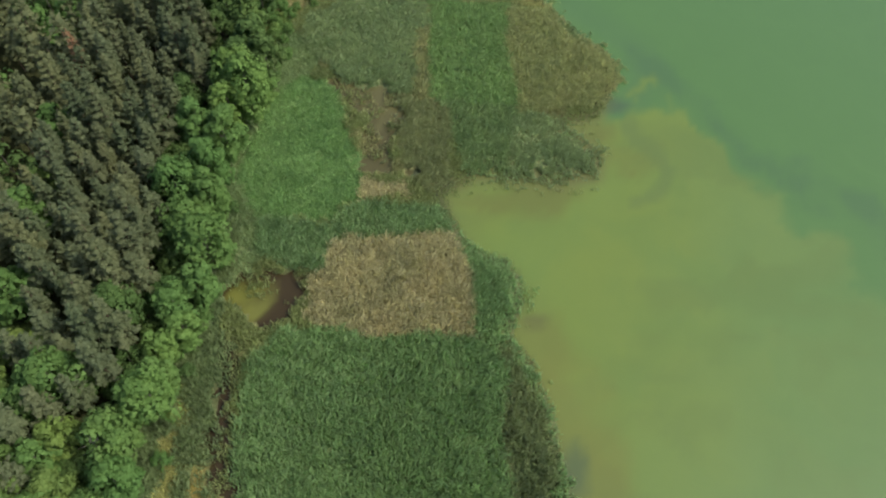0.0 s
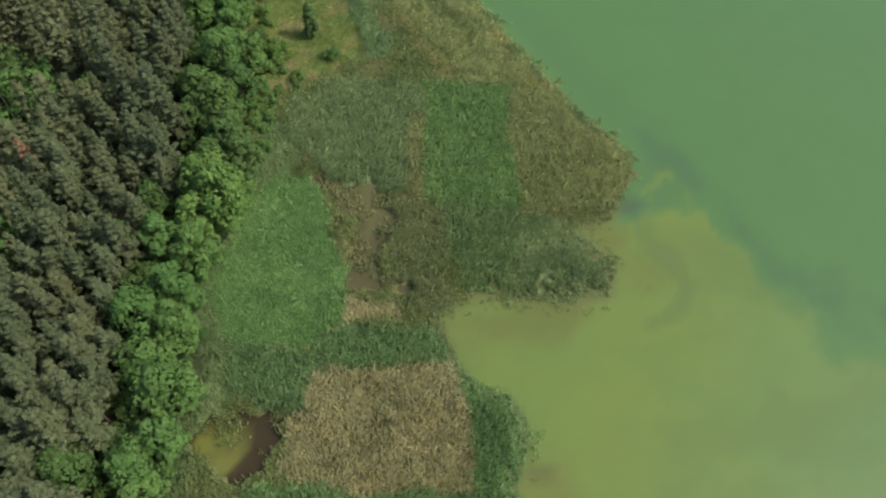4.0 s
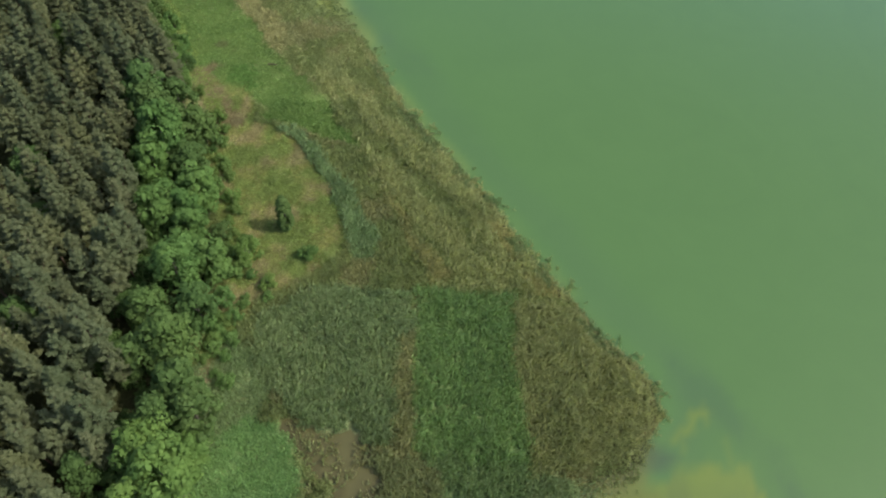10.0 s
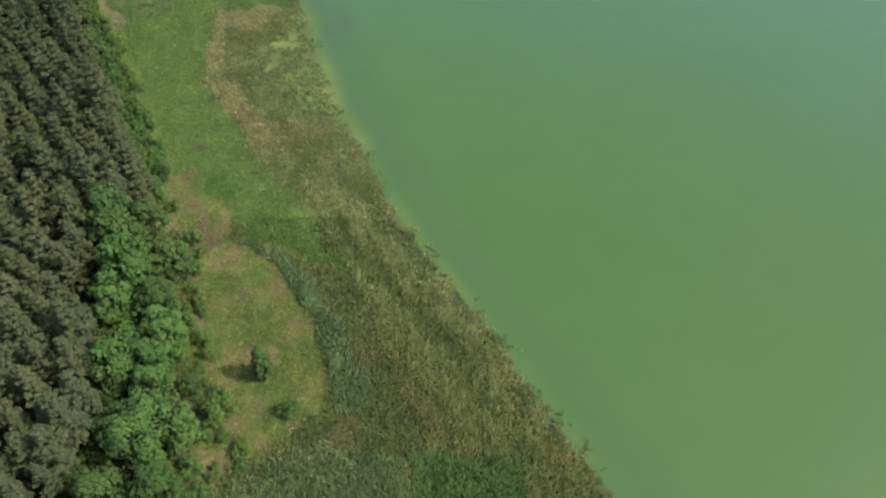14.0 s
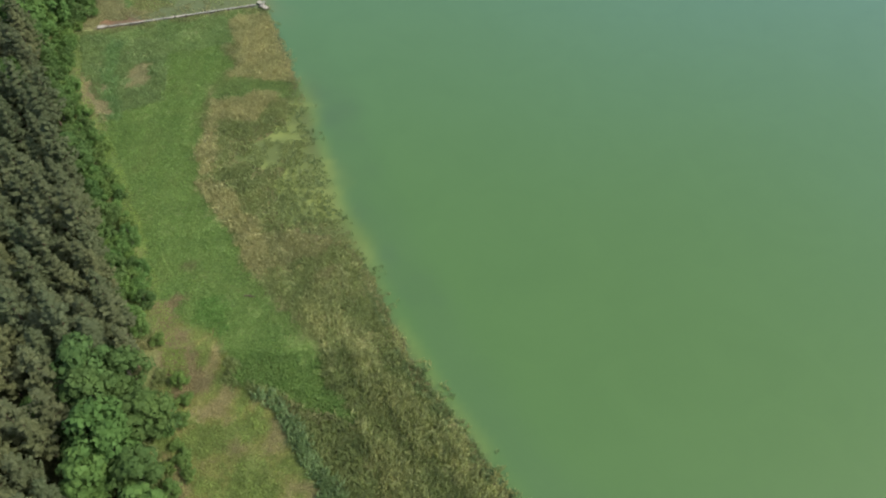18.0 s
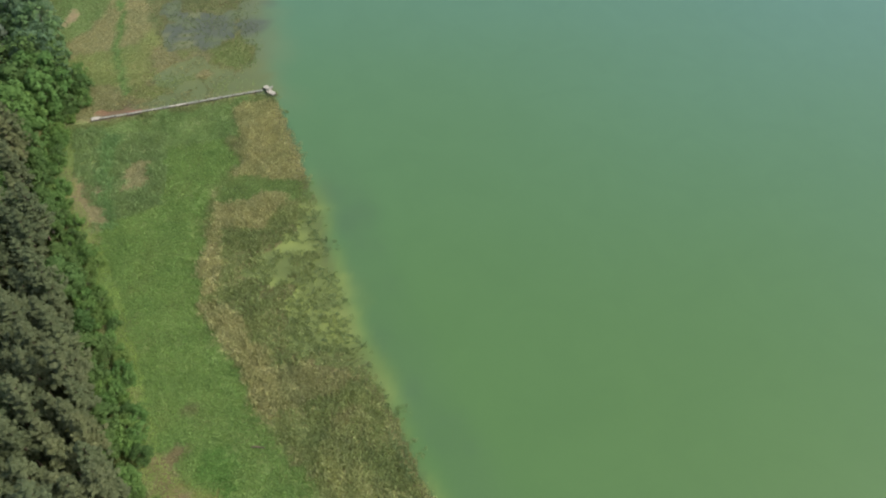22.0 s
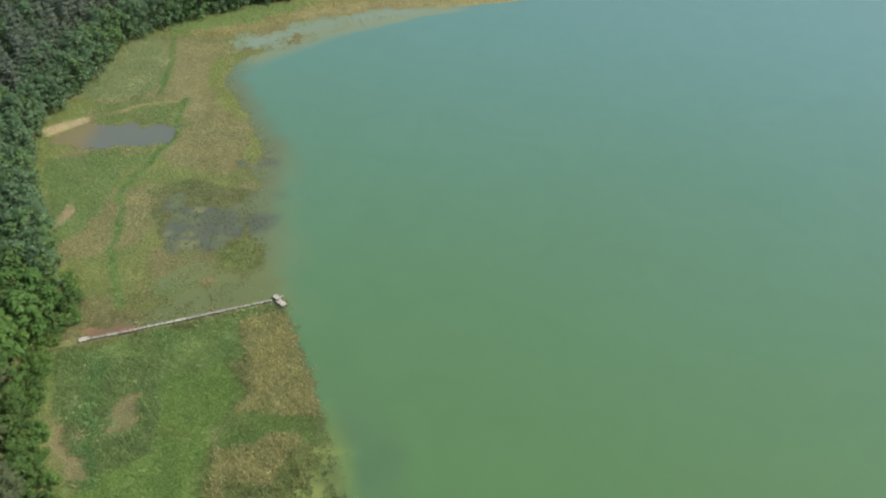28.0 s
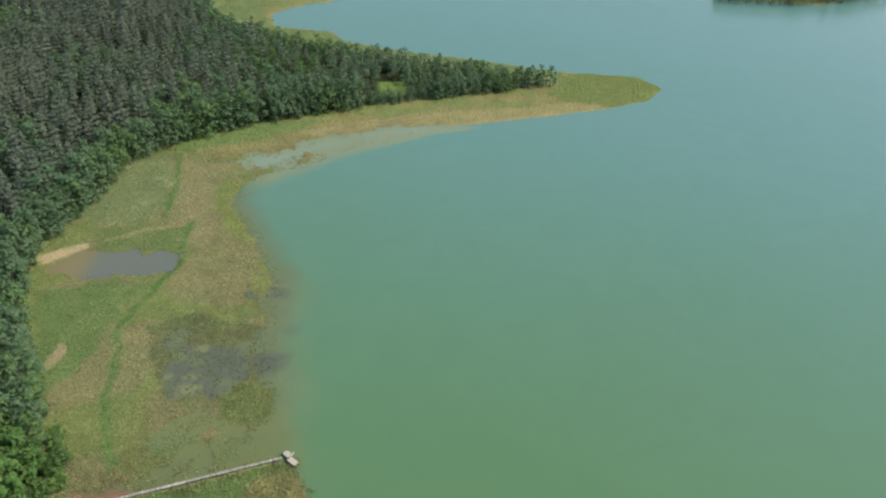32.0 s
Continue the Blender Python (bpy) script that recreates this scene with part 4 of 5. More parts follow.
keep &= (gap > 0.34) | (rng.uniform(0, 1, len(px)) < 0.5)
# thin edge towards open water
keep &= (shore_in > 2.5) | (rng.uniform(0, 1, len(px)) < 0.45 + 0.2 * shore_in)
keep &= distance(px, py, DRY_TRACK) > 0.35
# not on the jetty
keep &= distance(px, py, [(-71.5, 223.5), (-66, 225.3), (-36, 235.6), (-34.4, 235.9)]) > 0.8
px, py, shore_in = px[keep], py[keep], shore_in[keep]
which = bed_at(px + rng.normal(0, 0.3, len(px)), py + rng.normal(0, 0.3, len(px)))
for line in TRACKS:
    which = np.where(distance(px, py, line) + 0.5 * (fbm(px, py, 2.0, 99, 2) - 0.5) < 0.78, len(BEDS) + 5, which)
which = np.where((shore_in < 2.4) & (py > 100) & (py < 205) & (fbm(px, py, 3.4, 122, 3) > 0.47), len(BEDS) + 9, which)
rim_in = wood_depth_of(px, py) + 1.6 * (fbm(px, py, 3.0, 121, 3) - 0.5)
which = np.where((rim_in > -2.8) & (rim_in < 0.5) & (py > 146) & (py < 222), len(BEDS) + 7, which)
pz = np.maximum(ground_height(px, py), -0.02)
clump = fbm(px, py, 2.2, 27, 3)
clump_wide = fbm(px, py, 9.0, 29, 3)
for i, (name, label, colour, tall) in enumerate(ALL_BEDS):
    sel = which == i
    if not sel.any():
        continue
    reed = name == "reed_bed"
    rise = np.where(py[sel] < 150, 0.6 if reed else 0.46, np.where(py[sel] < 240, 0.4 if reed else 0.28, 0.28))
    h = tall * rise * (0.5 + 0.75 * clump[sel] + 0.35 * clump_wide[sel]) * (0.6 + 0.4 * smooth(0, 3, shore_in[sel]))
    pieces = []
    for y0, y1, blades, width in ((-60, 100, 7, 0.105), (100, 150, 7, 0.125), (150, 240, 7, 0.135), (240, 345, 6, 0.165), (345, 600, 5, 0.24)):
        some = (py[sel] >= y0) & (py[sel] < y1)
        if some.any():
            pieces.append(tufts(px[sel][some], py[sel][some], pz[sel][some], h[some], blades, np.full(some.sum(), width), rng, 0.75 if reed else 0.95))
    v, f = join(pieces)
    bed = new(name, mesh_of(name, v, f, [bed_material(colour, name, np.median(py[sel]) > 150)]))
    tagged(bed, label, "reeds" if name == "reed_bed" else "grass", kind="stuff")


# ---- trees ----
def tube(points, radii, sides=6):
    v, f = [], []
    pts = [Vector(p) for p in points]
    for i, (p, r) in enumerate(zip(pts, radii)):
        d = (pts[min(i + 1, len(pts) - 1)] - pts[max(i - 1, 0)]).normalized()
        s = d.orthogonal().normalized()
        t = d.cross(s)
        for k in range(sides):
            a = 2 * math.pi * k / sides
            v.append(tuple(p + (s * math.cos(a) + t * math.sin(a)) * r))
    for i in range(len(pts) - 1):
        for k in range(sides):
            a, b = i * sides + k, i * sides + (k + 1) % sides
            f += [(a, b, b + sides), (a, b + sides, a + sides)]
    return np.array(v), np.array(f)


def leaves(centres, normals, size, rng, jitter=0.6, long=1.0):
    """Triangles as leaf sprays at the centres, facing roughly along the normals."""
    n = len(centres)
    nn = normals + rng.normal(0, jitter, (n, 3))
    nn /= np.linalg.norm(nn, axis=1, keepdims=True) + 1e-9
    ref = rng.normal(0, 1, (n, 3))
    a = np.cross(nn, ref)
    a /= np.linalg.norm(a, axis=1, keepdims=True) + 1e-9
    b = np.cross(nn, a)
    s = (size * rng.uniform(0.6, 1.3, n))[:, None]
    v = np.stack([centres + a * s * long, centres - a * s * 0.5 * long + b * s * 0.8, centres - a * s * 0.5 * long - b * s * 0.8], 1).reshape(-1, 3)
    return v, np.arange(3 * n).reshape(-1, 3)


def ball(rng, n):
    d = rng.normal(0, 1, (n, 3))
    return d / np.linalg.norm(d, axis=1, keepdims=True)


def broadleaf_shape(rng, h, r, lobes, per_lobe, size, low=0.12):
    """Trunk with limbs, and a crown of leafy lobes on a rough egg, wider below than above."""
    u = rng.uniform(0, 1, lobes) ** 1.05
    wide = np.sin(np.pi * (0.2 + 0.74 * u)) ** 0.75
    a = rng.uniform(0, 2 * np.pi, lobes)
    out = r * wide * rng.uniform(0.4, 0.92, lobes)
    centre = np.stack([np.cos(a) * out, np.sin(a) * out, h * (low + 0.06 + (0.88 - low) * u)], 1)
    lr = rng.uniform(0.2, 0.4, lobes) * r
    pieces = []
    for c, q in zip(centre, lr):
        n = ball(rng, per_lobe)
        n[:, 2] = np.where(n[:, 2] < -0.35, -n[:, 2], n[:, 2])
        pos = c + n * q * rng.uniform(0.82, 1.08, (per_lobe, 1)) * [1, 1, 0.95]
        pieces.append(leaves(pos, n + [0, 0, 0.2], size, rng, 0.22))
    crown = join(pieces)
    wood_parts = [tube([(0, 0, -0.3), (0.1, 0, h * 0.3), (0.05, 0.1, h * 0.6), (0, 0, h * 0.82)], [0.03 * h * 0.6, 0.018 * h * 0.7, 0.01 * h, 0.02])]
    for c in centre[::7]:
        z0 = rng.uniform(0.25, 0.55) * min(h, c[2] * 1.3)
        wood_parts.append(tube([(0.05, 0, z0), tuple(c * [0.5, 0.5, 0] + [0, 0, (z0 + c[2]) / 2]), tuple(c)], [0.06, 0.04, 0.015], 4))
    return join(wood_parts), crown


def pine_shape(rng, h, r, whorls, per_limb, size, bare=0.3):
    """A forest pine: bare lower trunk, whorls of limbs feathered with needles, drawn in to a pointed top."""
    wood_parts = [tube([(0, 0, -0.3), (0.08, 0.05, h * 0.35), (-0.05, 0.1, h * 0.7), (0, 0, h * 0.97)], [0.17, 0.13, 0.07, 0.015])]
    pieces = []
    for k in range(whorls):
        s = (k + 0.3) / whorls
        z = h * (bare + (0.97 - bare) * s)
        reach = r * (0.16 + 0.84 * (1 - s ** 1.7)) * (0.75 if s < 0.12 else 1.0)
        n = 6 if s < 0.5 else (5 if s < 0.8 else 4)
        a0 = rng.uniform(0, 6.28)
        for j in range(n):
            a = a0 + 6.283 * j / n + rng.normal(0, 0.3)
            out = reach * rng.uniform(0.6, 1.2)
            d, side = np.array([math.cos(a), math.sin(a), 0.0]), np.array([-math.sin(a), math.cos(a), 0.0])
            rise = rng.uniform(0.1, 0.45)
            if j % 3 == 0:
                wood_parts.append(tube([(0, 0, z - 0.25), tuple(d * out * 0.5 + [0, 0, z]), tuple(d * out * 0.92 + [0, 0, z + rise * out * 0.8])], [0.04, 0.025, 0.01], 4))
            m = max(6, int(per_limb * (0.45 + 0.55 * reach / r)))
            q = rng.uniform(0.2, 1.05, m) ** 0.8
            spread = (0.16 + 0.42 * np.sin(np.pi * np.clip(q, 0, 1) ** 0.8) ** 0.7) * (0.35 + 0.3 * out)
            o = rng.uniform(-1, 1, m)
            pos = d * (q * out)[:, None] + side * (o * spread)[:, None]
            pos[:, 2] += z + rise * out * q ** 1.5 + rng.normal(0, 0.13, m) - 0.12 * np.abs(o)
            nn = d * 0.35 + side * (o * 0.5)[:, None] + [0, 0, 1.0]
            pieces.append(leaves(pos, nn, size, rng, 0.32, 1.45))
    top = np.stack([rng.normal(0, 0.1, 16), rng.normal(0, 0.1, 16), h * 0.97 + rng.uniform(-0.7, 0.25, 16)], 1)
    pieces.append(leaves(top, ball(rng, 16) + [0, 0, 0.3], size * 0.8, rng, 0.3, 1.4))
    return join(wood_parts), join(pieces)


def tree_thing(name, shape, trunk_material, crown_material, label, category, trunk_label="", crown_name="crown", group=""):
    root = new(name)
    root.empty_display_size = 0.5
    (tv, tf), (cv, cf) = shape
    part("trunk", mesh_of("trunk", tv, tf, [trunk_material], None, True), root, trunk_label)
    part(crown_name, mesh_of("crown", cv, cf, [crown_material]), root)
    return tagged(root, label, category, group)


def place(x, y, z, turn, s, sz=None):
    return pose(x, y, z, 0, 0, math.degrees(turn)) @ Matrix.Diagonal((s, s, sz or s, 1))


def scatter(rng, x0, x1, y0, y1, gap, test):
    """Places strewn at random, none nearer to another than about three quarters of the gap."""
    n = int((x1 - x0) * (y1 - y0) / gap ** 2 * 14)
    u, v = rng.uniform(x0, x1, n), rng.uniform(y0, y1, n)
    ok = test(u, v)
    u, v = u[ok], v[ok]
    least = (0.78 * gap) ** 2
    taken, out = {}, []
    for x, y in zip(u.tolist(), v.tolist()):
        cx, cy = int(x // gap), int(y // gap)
        if all((x - a) ** 2 + (y - b) ** 2 > least for i in (-1, 0, 1) for j in (-1, 0, 1) for a, b in taken.get((cx + i, cy + j), ())):
            taken.setdefault((cx, cy), []).append((x, y))
            out.append((x, y))
    out = np.array(out).reshape(-1, 2)
    return out[:, 0], out[:, 1]


trng = np.random.default_rng(21)
PINES = [tree_thing("pine_tree", pine_shape(trng, h, r, w, 38, 0.215), M_PINE_BARK, M_NEEDLE, "tall grey-green pine in the shore wood", "tree", "reddish scaly bark", group="pines of the shore wood")
         for h, r, w in ((15.5, 2.2, 10), (14.2, 2.0, 9), (16.5, 2.4, 10), (13.2, 1.9, 9), (15.0, 2.5, 9))]
ALDERS = [tree_thing("alder_tree", broadleaf_shape(trng, h, r, lobes, 46, 0.35), M_BARK, M_LEAF, "leafy bright green alder on the wood's edge", "tree", group="alders along the wood")
          for h, r, lobes in ((10.5, 3.5, 52), (9.2, 3.1, 46), (11.5, 3.8, 58))]
DARKS = [tree_thing("broadleaf_tree", broadleaf_shape(trng, h, r, lobes, 46, 0.35), M_BARK, M_LEAF_DARK, "dark green broadleaf tree in the wood", "tree", group="dark broadleaf trees")
         for h, r, lobes in ((11.0, 3.5, 52), (9.5, 3.0, 44))]
LIMES = [tree_thing("birch_tree", broadleaf_shape(trng, h, r, lobes, 36, 0.27), M_BARK, M_LEAF_LIME, "light yellow-green young birch", "tree", group="young birches")
         for h, r, lobes in ((8.5, 2.6, 58), (10.0, 3.0, 66))]
SHRUBS = [tree_thing("shrub", broadleaf_shape(trng, h, r, lobes, 34, 0.2, 0.0), M_BARK, m, lab, "bush", group="shrubs by the wood and meadow")
          for h, r, lobes, m, lab in ((2.6, 1.9, 32, M_LEAF_LIME, "low yellow-green willow shrub on the meadow"), (3.4, 2.2, 36, M_LEAF, "round green willow shrub at the wood's edge"),
                                      (4.2, 2.4, 40, M_LEAF_DARK, "dark green shrub at the wood's edge"))]
used = {}


def stand(kind, i, x, y, turn, s, sz=None):
    src = kind[i % len(kind)]
    z = float(ground_height(np.array([x]), np.array([y]))[0]) - 0.05
    m = place(x, y, max(z, 0.0), turn, s, sz)
    if src.name not in used:
        used[src.name] = 1
        src.matrix_basis = m
        return src
    c = copy_thing(src, pose(0, 0, 0))
    c.matrix_basis = m
    return c


# the belt along the edge: bright alders in the south, then dark and bright stands by turns
def belt_width(y):
    return np.where(y < 58, 3.6, np.where(y < 95, 6.0, np.where(y < 145, 8.8, np.where(y < 215, 3.2, 9.0))))


def bright_stand(x, y):
    """How likely a belt tree is a bright alder."""
    return np.where(y < 86, 0.95, np.where(y < 112, 0.2, np.where(y < 136, 0.8, np.where(y < 215, 0.15, 0.6))))


ex, ey = scatter(trng, -80, -20, 8, 232, 4.5, lambda x, y: (wood_depth_of(x, y) > np.where(y < 95, 0.2, 2.2)) & (wood_depth_of(x, y) < belt_width(y)))
for x, y in zip(ex, ey):
    s = trng.uniform(0.82, 1.14) * (0.55 if 145 < y < 215 else 1.0) * (0.86 if y < 45 else 1.0)
    kind = ALDERS if trng.uniform() < float(bright_stand(x, y)) else DARKS
    stand(kind, int(trng.integers(9)), x, y, trng.uniform(0, 6.28), s, s * trng.uniform(0.9, 1.12))


# pines and the trees among them
def pine_ground(x, y):
    d = wood_depth_of(x, y)
    return (d > np.where(y < 58, 7.2, np.where(y < 95, 9.6, np.where(y < 145, 12.0, np.where(y < 215, 3.6, 10.5))))) & ~inside(x, y, GLADE)


qx, qy = scatter(trng, -92, -26, 8, 232, 3.6, lambda x, y: pine_ground(x, y) & (wood_depth_of(x, y) < 27) & (x > -62 - np.maximum(0, y - 20) * 0.16))
mixed_here = fbm(qx, qy, 22, 61, 2)
for x, y, m in zip(qx, qy, mixed_here):
    south_west = (x < -41.5 and y < 35 and m > 0.3) or (x < -52 and y < 80 and m > 0.52) or (x < -40 and y < 20)
    if south_west and trng.uniform() < 0.75:
        s = trng.uniform(0.75, 1.1)
        stand(LIMES if trng.uniform() < 0.7 else ALDERS, int(trng.integers(9)), x, y, trng.uniform(0, 6.28), s)
    elif trng.uniform() < 0.05:
        s = trng.uniform(0.7, 1.0)
        stand(DARKS, int(trng.integers(9)), x, y, trng.uniform(0, 6.28), s)
    else:
        s = trng.uniform(0.82, 1.08)
        stand(PINES, int(trng.integers(9)), x, y, trng.uniform(0, 6.28), s, s * trng.uniform(0.9, 1.06))


# dark undergrowth in the shade between the belt and the pines
def shade_strip(x, y):
    d = wood_depth_of(x, y)
    return (d > belt_width(y) + 1.0) & (d < belt_width(y) + 4.2) & (y < 145) & ~inside(x, y, GLADE)


ux, uy = scatter(trng, -60, -26, 10, 145, 3.4, shade_strip)
for x, y in zip(ux, uy):
    stand(SHRUBS, 2, x, y, trng.uniform(0, 6.28), trng.uniform(0.75, 1.15))


# the woods farther off, as one mass of simple trees for each look
def woods(name, label, shapes, xs, ys, zs, mats, rng):
    tv, tf, cv, cf, nt, nc = [], [], [], [], 0, 0
    for x, y, z in zip(xs, ys, zs):
        (a, b), (c, d) = shapes[int(rng.integers(len(shapes)))]
        ang, s = rng.uniform(0, 6.28), rng.uniform(0.75, 1.15) * (0.42 if -32 < x < -9 and 375 < y < 396 else 0.7 if y > 385 and x > -60 else 0.85 if y > 385 and x > -110 else 1.0)
        rot = np.array([[math.cos(ang), -math.sin(ang), 0], [math.sin(ang), math.cos(ang), 0], [0, 0, rng.uniform(0.9, 1.1)]]) * s
        tv.append(a @ rot.T + [x, y, z])
        tf.append(b + nt)
        nt += len(a)
        cv.append(c @ rot.T + [x, y, z])
        cf.append(d + nc)
        nc += len(c)
    tv, tf, cv, cf = np.concatenate(tv), np.concatenate(tf), np.concatenate(cv), np.concatenate(cf)
    m = mesh_of(name, np.concatenate([tv, cv]), np.concatenate([tf, cf + len(tv)]), mats, face_material=np.concatenate([np.zeros(len(tf)), np.ones(len(cf))]))
    return tagged(new(name, m), label, "trees", kind="stuff")


def bare_trunk(shape, h):
    return tube([(0, 0, -0.3), (0, 0, h * 0.85)], [0.18, 0.03], 4), shape[1]


frng = np.random.default_rng(5)
FAR_PINE = [bare_trunk(pine_shape(frng, h, r, 7, 7, 0.4), h) for h, r in ((14.5, 2.3), (13, 2.1), (15.5, 2.5))]
FAR_LEAF = [bare_trunk(broadleaf_shape(frng, h, r, 28, 14, 0.44, 0.0), h) for h, r in ((10.5, 3.6), (9.5, 3.2), (11.5, 3.8))]
fx, fy = scatter(frng, -205, 60, -20, 540, 4.4, lambda x, y: (wood_depth_of(x, y) > 1.5) & ~inside(x, y, CLEARING) & ~inside(x, y, GLADE) & (x > -135 - np.maximum(0, y) * 0.15) & (y < 525) & ((x > -70 - np.maximum(0, y) * 0.26) | (hash2(np.floor(x * 7), np.floor(y * 7), 5) < 0.28)))
near = (fy < 234) & (((wood_depth_of(fx, fy) < 27) & (fx > -62 - np.maximum(0, fy - 20) * 0.16) & (fy > 8)))
fx, fy = fx[~near], fy[~near]
ox, oy = scatter(frng, -105, 45, 228, 470, 3.6, lambda x, y: (wood_depth_of(x, y) > 0.8) & (wood_depth_of(x, y) < 6.5) & ~inside(x, y, CLEARING))
fx, fy = np.concatenate([fx, ox]), np.concatenate([fy, oy])
fz = ground_height(fx, fy)
fd = wood_depth_of(fx, fy)
leaf = (fd < 7) | (fbm(fx, fy, 30, 66, 3) > 0.56) & (frng.uniform(0, 1, len(fx)) < 0.7)
leaf |= (fx > -20) & (fy > 380)
leaf_dark = leaf & (fbm(fx, fy, 18, 67, 2) + frng.normal(0, 0.1, len(fx)) < 0.66)
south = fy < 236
# the northern woods take the materials with haze in their colour
for here, needles, crowns, where in ((south, M_NEEDLE, M_LEAF_DARK, "behind the shore"), (~south, M_NEEDLE_HAZE, M_LEAF_HAZE, "behind the northern bay")):
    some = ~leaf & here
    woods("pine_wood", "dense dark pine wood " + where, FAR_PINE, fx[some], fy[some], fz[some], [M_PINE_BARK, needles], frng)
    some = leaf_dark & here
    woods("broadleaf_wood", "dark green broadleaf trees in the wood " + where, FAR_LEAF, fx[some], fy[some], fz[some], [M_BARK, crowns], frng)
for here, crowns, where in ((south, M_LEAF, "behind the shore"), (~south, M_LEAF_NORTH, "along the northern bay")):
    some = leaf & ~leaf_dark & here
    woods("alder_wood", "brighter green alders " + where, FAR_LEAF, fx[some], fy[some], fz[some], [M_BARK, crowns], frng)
ix, iy = scatter(frng, 155, 290, 548, 590, 5.0, lambda x, y: inside(x, y, ISLAND) & (distance(x, y, ISLAND + ISLAND[:1]) > 1.2))
woods("island_wood", "dark trees on the small island", FAR_LEAF, ix, iy, ix * 0 + 0.3, [M_BARK, M_LEAF_HAZE], frng)

# ---- single plants ----
# the lone tree on the meadow
lone = tree_thing("lone_tree", broadleaf_shape(trng, 8.0, 1.2, 110, 30, 0.22, 0.0), M_BARK, M_LEAF_DARK, "slender dark green tree alone on the meadow", "tree")
lone.matrix_basis = place(-18.3, 121.6, 0.2, 0.4, 1.08, 1.0)
for k, x, y, s in ((1, -23.3, 116.2, 1.0), (0, -19.8, 111.0, 0.75), (0, -14.4, 116.4, 0.8), (0, -26.0, 101.5, 0.7), (0, -19.6, 108.6, 0.5), (0, -25.0, 104.5, 0.6),
                   (2, -27.6, 119.5, 0.8), (1, -25.6, 108.0, 0.8), (1, -27.4, 127.0, 0.7), (2, -33.5, 138.6, 1.25), (0, -24.6, 112.6, 0.55), (0, -22.6, 108.4, 0.4), (1, -27.2, 103.6, 0.7), (0, -26.9, 98.6, 0.5), (1, -28.6, 44.0, 0.55),
                   (2, -70.3, 233.0, 1.0), (1, -69.4, 230.0, 0.9), (2, -70.6, 227.5, 0.9), (0, -71.6, 236.5, 0.8), (1, -72.9, 239.0, 0.8), (0, -70.2, 224.6, 0.6), (2, -29.6, 35.5, 0.5), (1, -28.0, 52.5, 0.6), (0, -30.8, 29.5, 0.5), (2, -27.6, 62.0, 0.5), (1, -30.8, 24.0, 0.6)):
    stand(SHRUBS, k, x, y, k + x, s)
stand(DARKS, 0, -34.0, 138.0, 1.0, 0.8)
gx2, gy2 = scatter(trng, -40, -22, 94, 152, 2.7, lambda x, y: (wood_depth_of(x, y) > -2.6) & (wood_depth_of(x, y) < 0.4) & (vnoise(x, y, 5, 4) > 0.35))
for x, y in zip(gx2, gy2):
    stand(SHRUBS, (0, 0, 1, 0)[int(trng.integers(4))], x, y, trng.uniform(0, 6.28), trng.uniform(0.35, 0.75))
bx, by = scatter(trng, -78, -40, 150, 228, 2.1, lambda x, y: (wood_depth_of(x, y) > -1.2) & (wood_depth_of(x, y) < 2.4))
for x, y in zip(bx, by):
    s = trng.uniform(0.45, 0.9)
    stand(SHRUBS, (0, 1, 1, 2)[int(trng.integers(4))], x, y, trng.uniform(0, 6.28), s)
# a dying pine with rust-coloured needles, and a bare dead tree at the edge
dying = tree_thing("dead_pine_tree", pine_shape(trng, 15.5, 1.8, 9, 16, 0.18), M_PINE_BARK, M_NEEDLE_DEAD, "dying pine with rust-brown needles", "tree")
dying.matrix_basis = place(-52.3, 83.3, 0.9, 1.0, 1.0)


def bare_tree(h):
    bm_parts = [tube([(0, 0, -0.2), (0.2, 0.1, h * 0.4), (0.1, 0.4, h * 0.75), (0.3, 0.5, h)], [0.14, 0.1, 0.06, 0.015])]
    r2 = np.random.default_rng(3)
    for k in range(16):
        z, a, l = r2.uniform(0.3, 0.9) * h, r2.uniform(0, 6.28), r2.uniform(0.9, 2.0)
        bm_parts.append(tube([(0.15, 0.2, z), (0.15 + math.cos(a) * l * 0.5, 0.2 + math.sin(a) * l * 0.5, z + l * 0.35), (0.15 + math.cos(a) * l, 0.2 + math.sin(a) * l, z + l * 0.9)], [0.05, 0.03, 0.01], 4))
    return join(bm_parts)


bv, bf = bare_tree(7.0)
dead = tagged(new("dead_tree", mesh_of("dead_tree", bv, bf, [M_DEAD_WOOD], None, True)), "bare grey dead tree at the edge of the wood", "tree")
dead.matrix_basis = place(-37.6, 24.5, 0.2, 0.5, 1.0)


# ---- jetty ----
def beam(length, width, height, bevel=0.01):
    bm = bmesh.new()
    bmesh.ops.create_cube(bm, size=1.0)
    bmesh.ops.scale(bm, vec=(length, width, height), verts=bm.verts)
    bmesh.ops.bevel(bm, geom=bm.edges[:], offset=bevel, segments=1, affect="EDGES")
    return bm


def post_mesh():
    v, f = tube([(0, 0, -1.6), (0, 0, 0.0), (0, 0, 0.75), (0, 0, 0.78)], [0.07, 0.07, 0.065, 0.03], 7)
    return mesh_of("post", v, f, [M_POST], None, True)


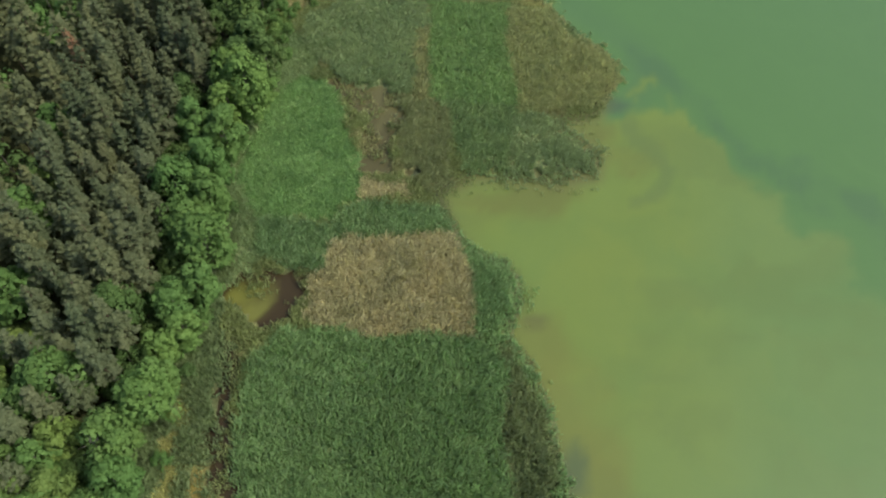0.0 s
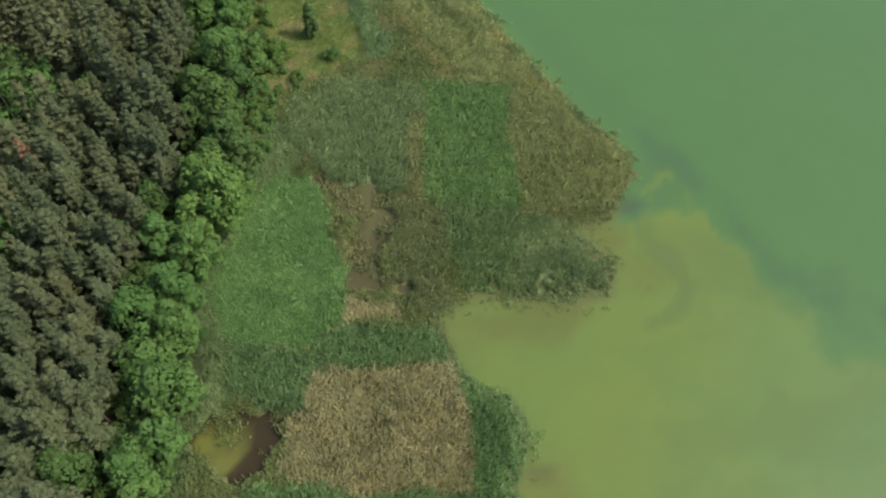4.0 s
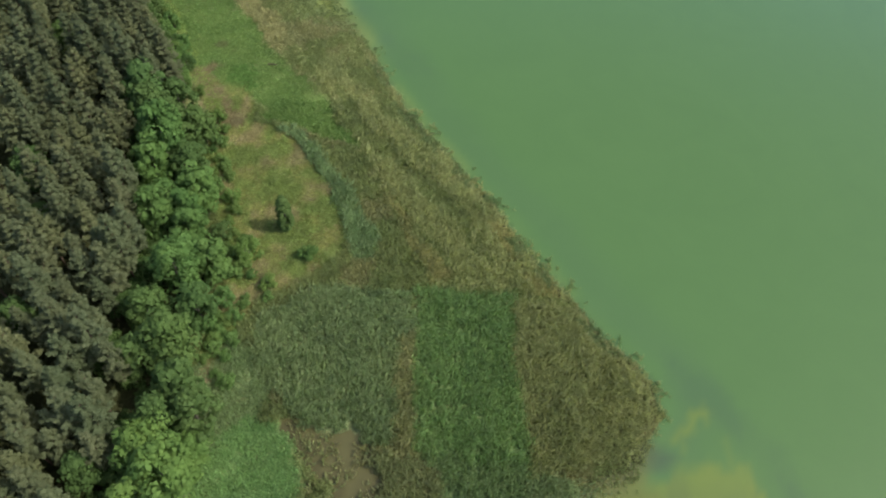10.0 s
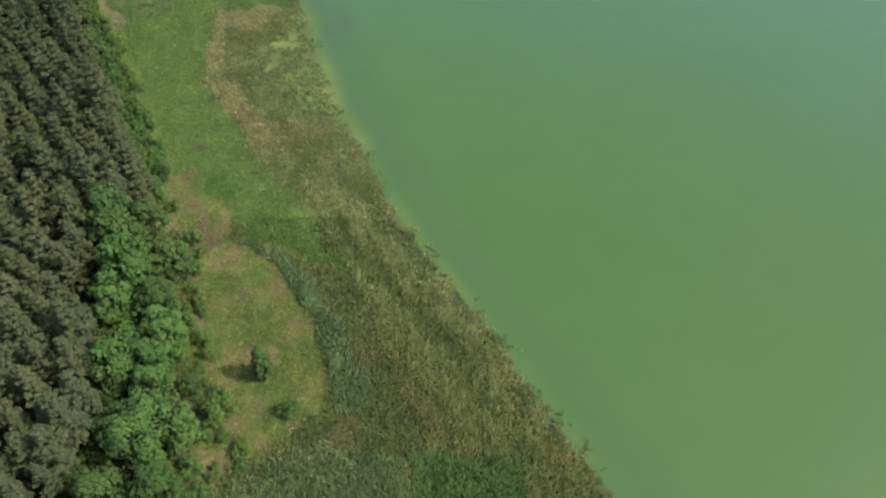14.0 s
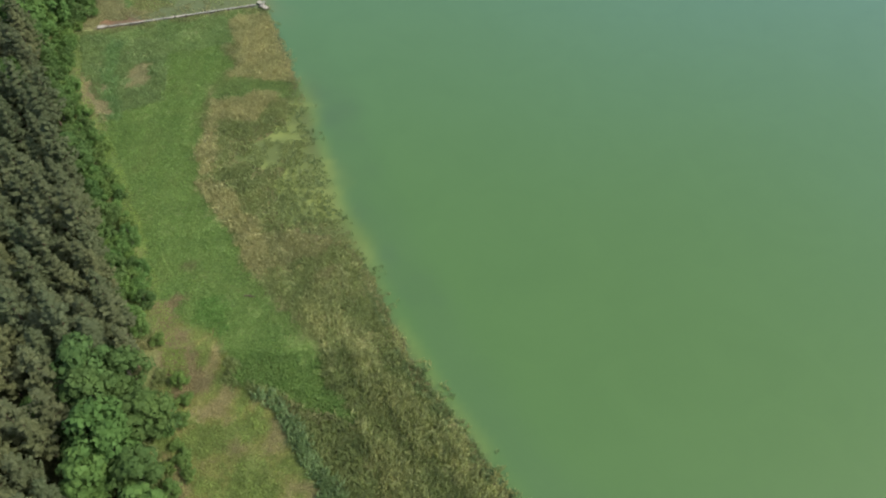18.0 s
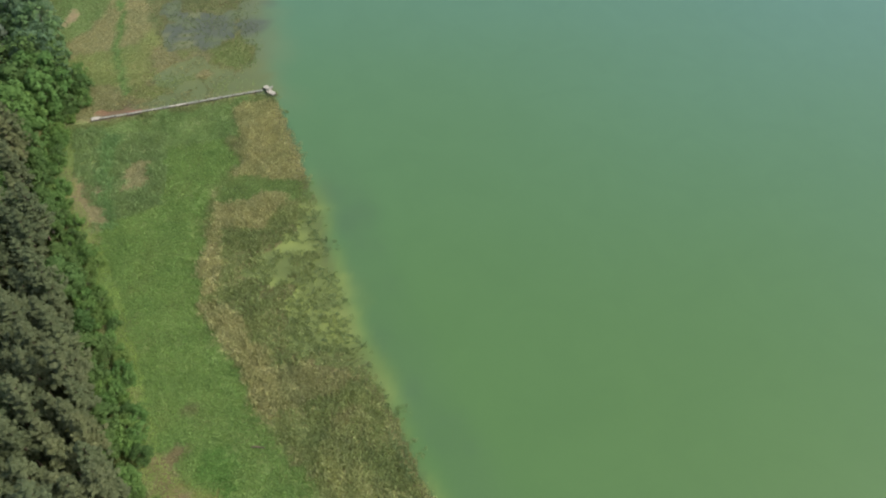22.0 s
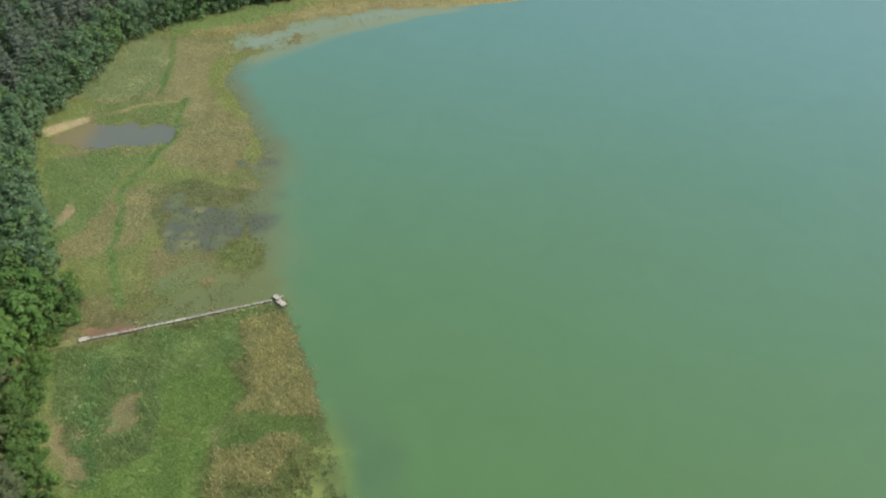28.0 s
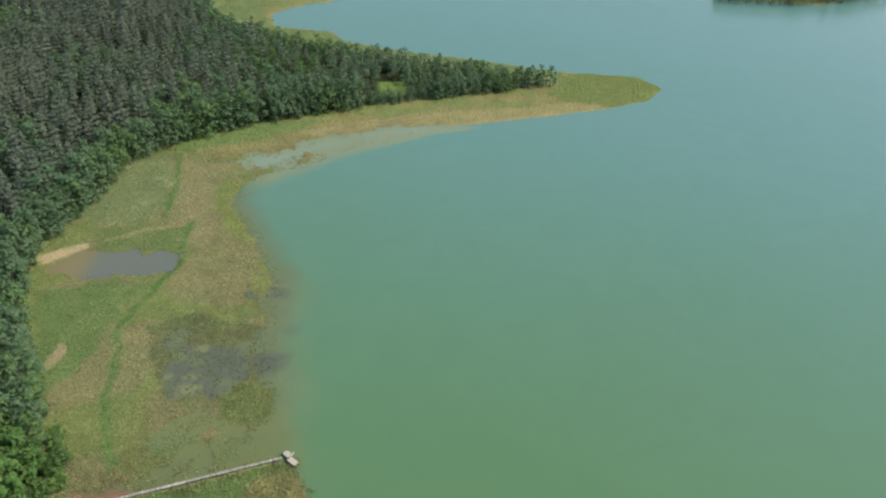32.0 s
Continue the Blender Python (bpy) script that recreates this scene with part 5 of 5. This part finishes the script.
jetty = tagged(new("jetty"), "long narrow weathered plank jetty ending in a small platform", "jetty")
JETTY_LINE = [(-65.6, 225.5), (-62.2, 226.5), (-52.6, 229.8), (-43.5, 233.0), (-35.8, 235.7)]
plank_mesh = from_bm("plank", beam(0.2, 0.52, 0.045, 0.008), M_PLANK)
plank_new_mesh = from_bm("plank", beam(0.2, 0.52, 0.045, 0.008), M_PLANK_NEW)
post_data = post_mesh()
jrng = random.Random(4)
step, carry = 0.225, 0.0
count = 0
for (x0, y0), (x1, y1) in zip(JETTY_LINE[:-1], JETTY_LINE[1:]):
    length = math.hypot(x1 - x0, y1 - y0)
    ang = math.degrees(math.atan2(y1 - y0, x1 - x0))
    for side in (-0.2, 0.2):
        s = part("stringer", from_bm("stringer", beam(length, 0.09, 0.14), M_POST), jetty)
        nx, ny = -math.sin(radians(ang)) * side, math.cos(radians(ang)) * side
        s.matrix_basis = pose((x0 + x1) / 2 + nx, (y0 + y1) / 2 + ny, 0.47, 0, 0, ang)
    d = carry
    while d < length:
        q = d / length
        x, y = x0 + (x1 - x0) * q, y0 + (y1 - y0) * q
        ob = part("plank", plank_new_mesh if 60 < count < 74 or jrng.random() < 0.06 else plank_mesh, jetty)
        ob.matrix_basis = pose(x, y, 0.565 + jrng.uniform(-0.006, 0.006), 0, 0, ang + jrng.uniform(-1.5, 1.5))
        if count % 10 == 4:
            for side in (-0.23, 0.23):
                p = part("post", post_data, jetty)
                p.matrix_basis = pose(x - math.sin(radians(ang)) * side, y + math.cos(radians(ang)) * side, 0)
        count += 1
        d += step
    carry = d - length
# the platform: two decks set askew round the end
deck = (("landing_deck", -65.9, 225.4, 1.6, 1.0, 19, M_PLANK_NEW), ("platform_deck", -34.8, 236.4, 1.7, 1.0, -38, M_PLANK_NEW), ("platform_deck", -33.9, 235.1, 2.1, 1.0, -38, M_PLANK_NEW))
for name, x, y, l, w, ang, mat in deck:
    base = part(name, from_bm(name, beam(l, w, 0.1), M_POST), jetty)
    base.matrix_basis = pose(x, y, 0.56, 0, 0, ang)
    n = int(w / 0.2)
    pm = from_bm("plank", beam(l, 0.18, 0.04, 0.006), mat)
    for k in range(n):
        o = (k - (n - 1) / 2) * 0.2
        b = part("plank", pm, base, "pale sun-bleached plank")
        b.matrix_basis = pose(0, o, 0.075)
    for ox in (-l / 2 + 0.1, l / 2 - 0.1):
        for oy in (-w / 2 + 0.1, w / 2 - 0.1):
            p = part("post", post_data, jetty)
            c, s = math.cos(radians(ang)), math.sin(radians(ang))
            p.matrix_basis = pose(x + c * ox - s * oy, y + s * ox + c * oy, 0)
bench = tagged(new("bench"), "low pale wooden bench on the jetty platform", "bench")
seat_mesh = from_bm("seat", beam(1.5, 0.34, 0.06), M_PLANK)
leg_mesh = from_bm("leg", beam(0.08, 0.3, 0.38), M_PLANK)
part("seat", seat_mesh, bench).matrix_basis = pose(0, 0, 0.42)
for o in (-0.6, 0.6):
    part("leg", leg_mesh, bench).matrix_basis = pose(o, 0, 0.2)
bench.matrix_basis = pose(-34.2, 235.9, 0.655, 0, 0, 52)

# a rusty landing board beside the jetty, a drifting log in the sedge
board = tagged(new("boat_board", from_bm("boat_board", beam(3.2, 0.5, 0.12, 0.03), wood("rusty_board", (0.16, 0.07, 0.045), (0.3, 0.15, 0.1)))), "rust-red old boat board lying by the jetty", "board")
board.matrix_basis = pose(-59.6, 228.4, 0.12, 0, 0, 20)
lv, lf = tube([(-0.9, 0, 0), (0, 0.06, 0.03), (0.9, 0, 0)], [0.1, 0.12, 0.08], 7)
log = tagged(new("log", mesh_of("log", lv, lf, [M_PINE_BARK], None, True)), "brown fallen log lying on the sedge", "log")
log.matrix_basis = pose(-25.3, 159.4, 0.62, 0, 0, -5)
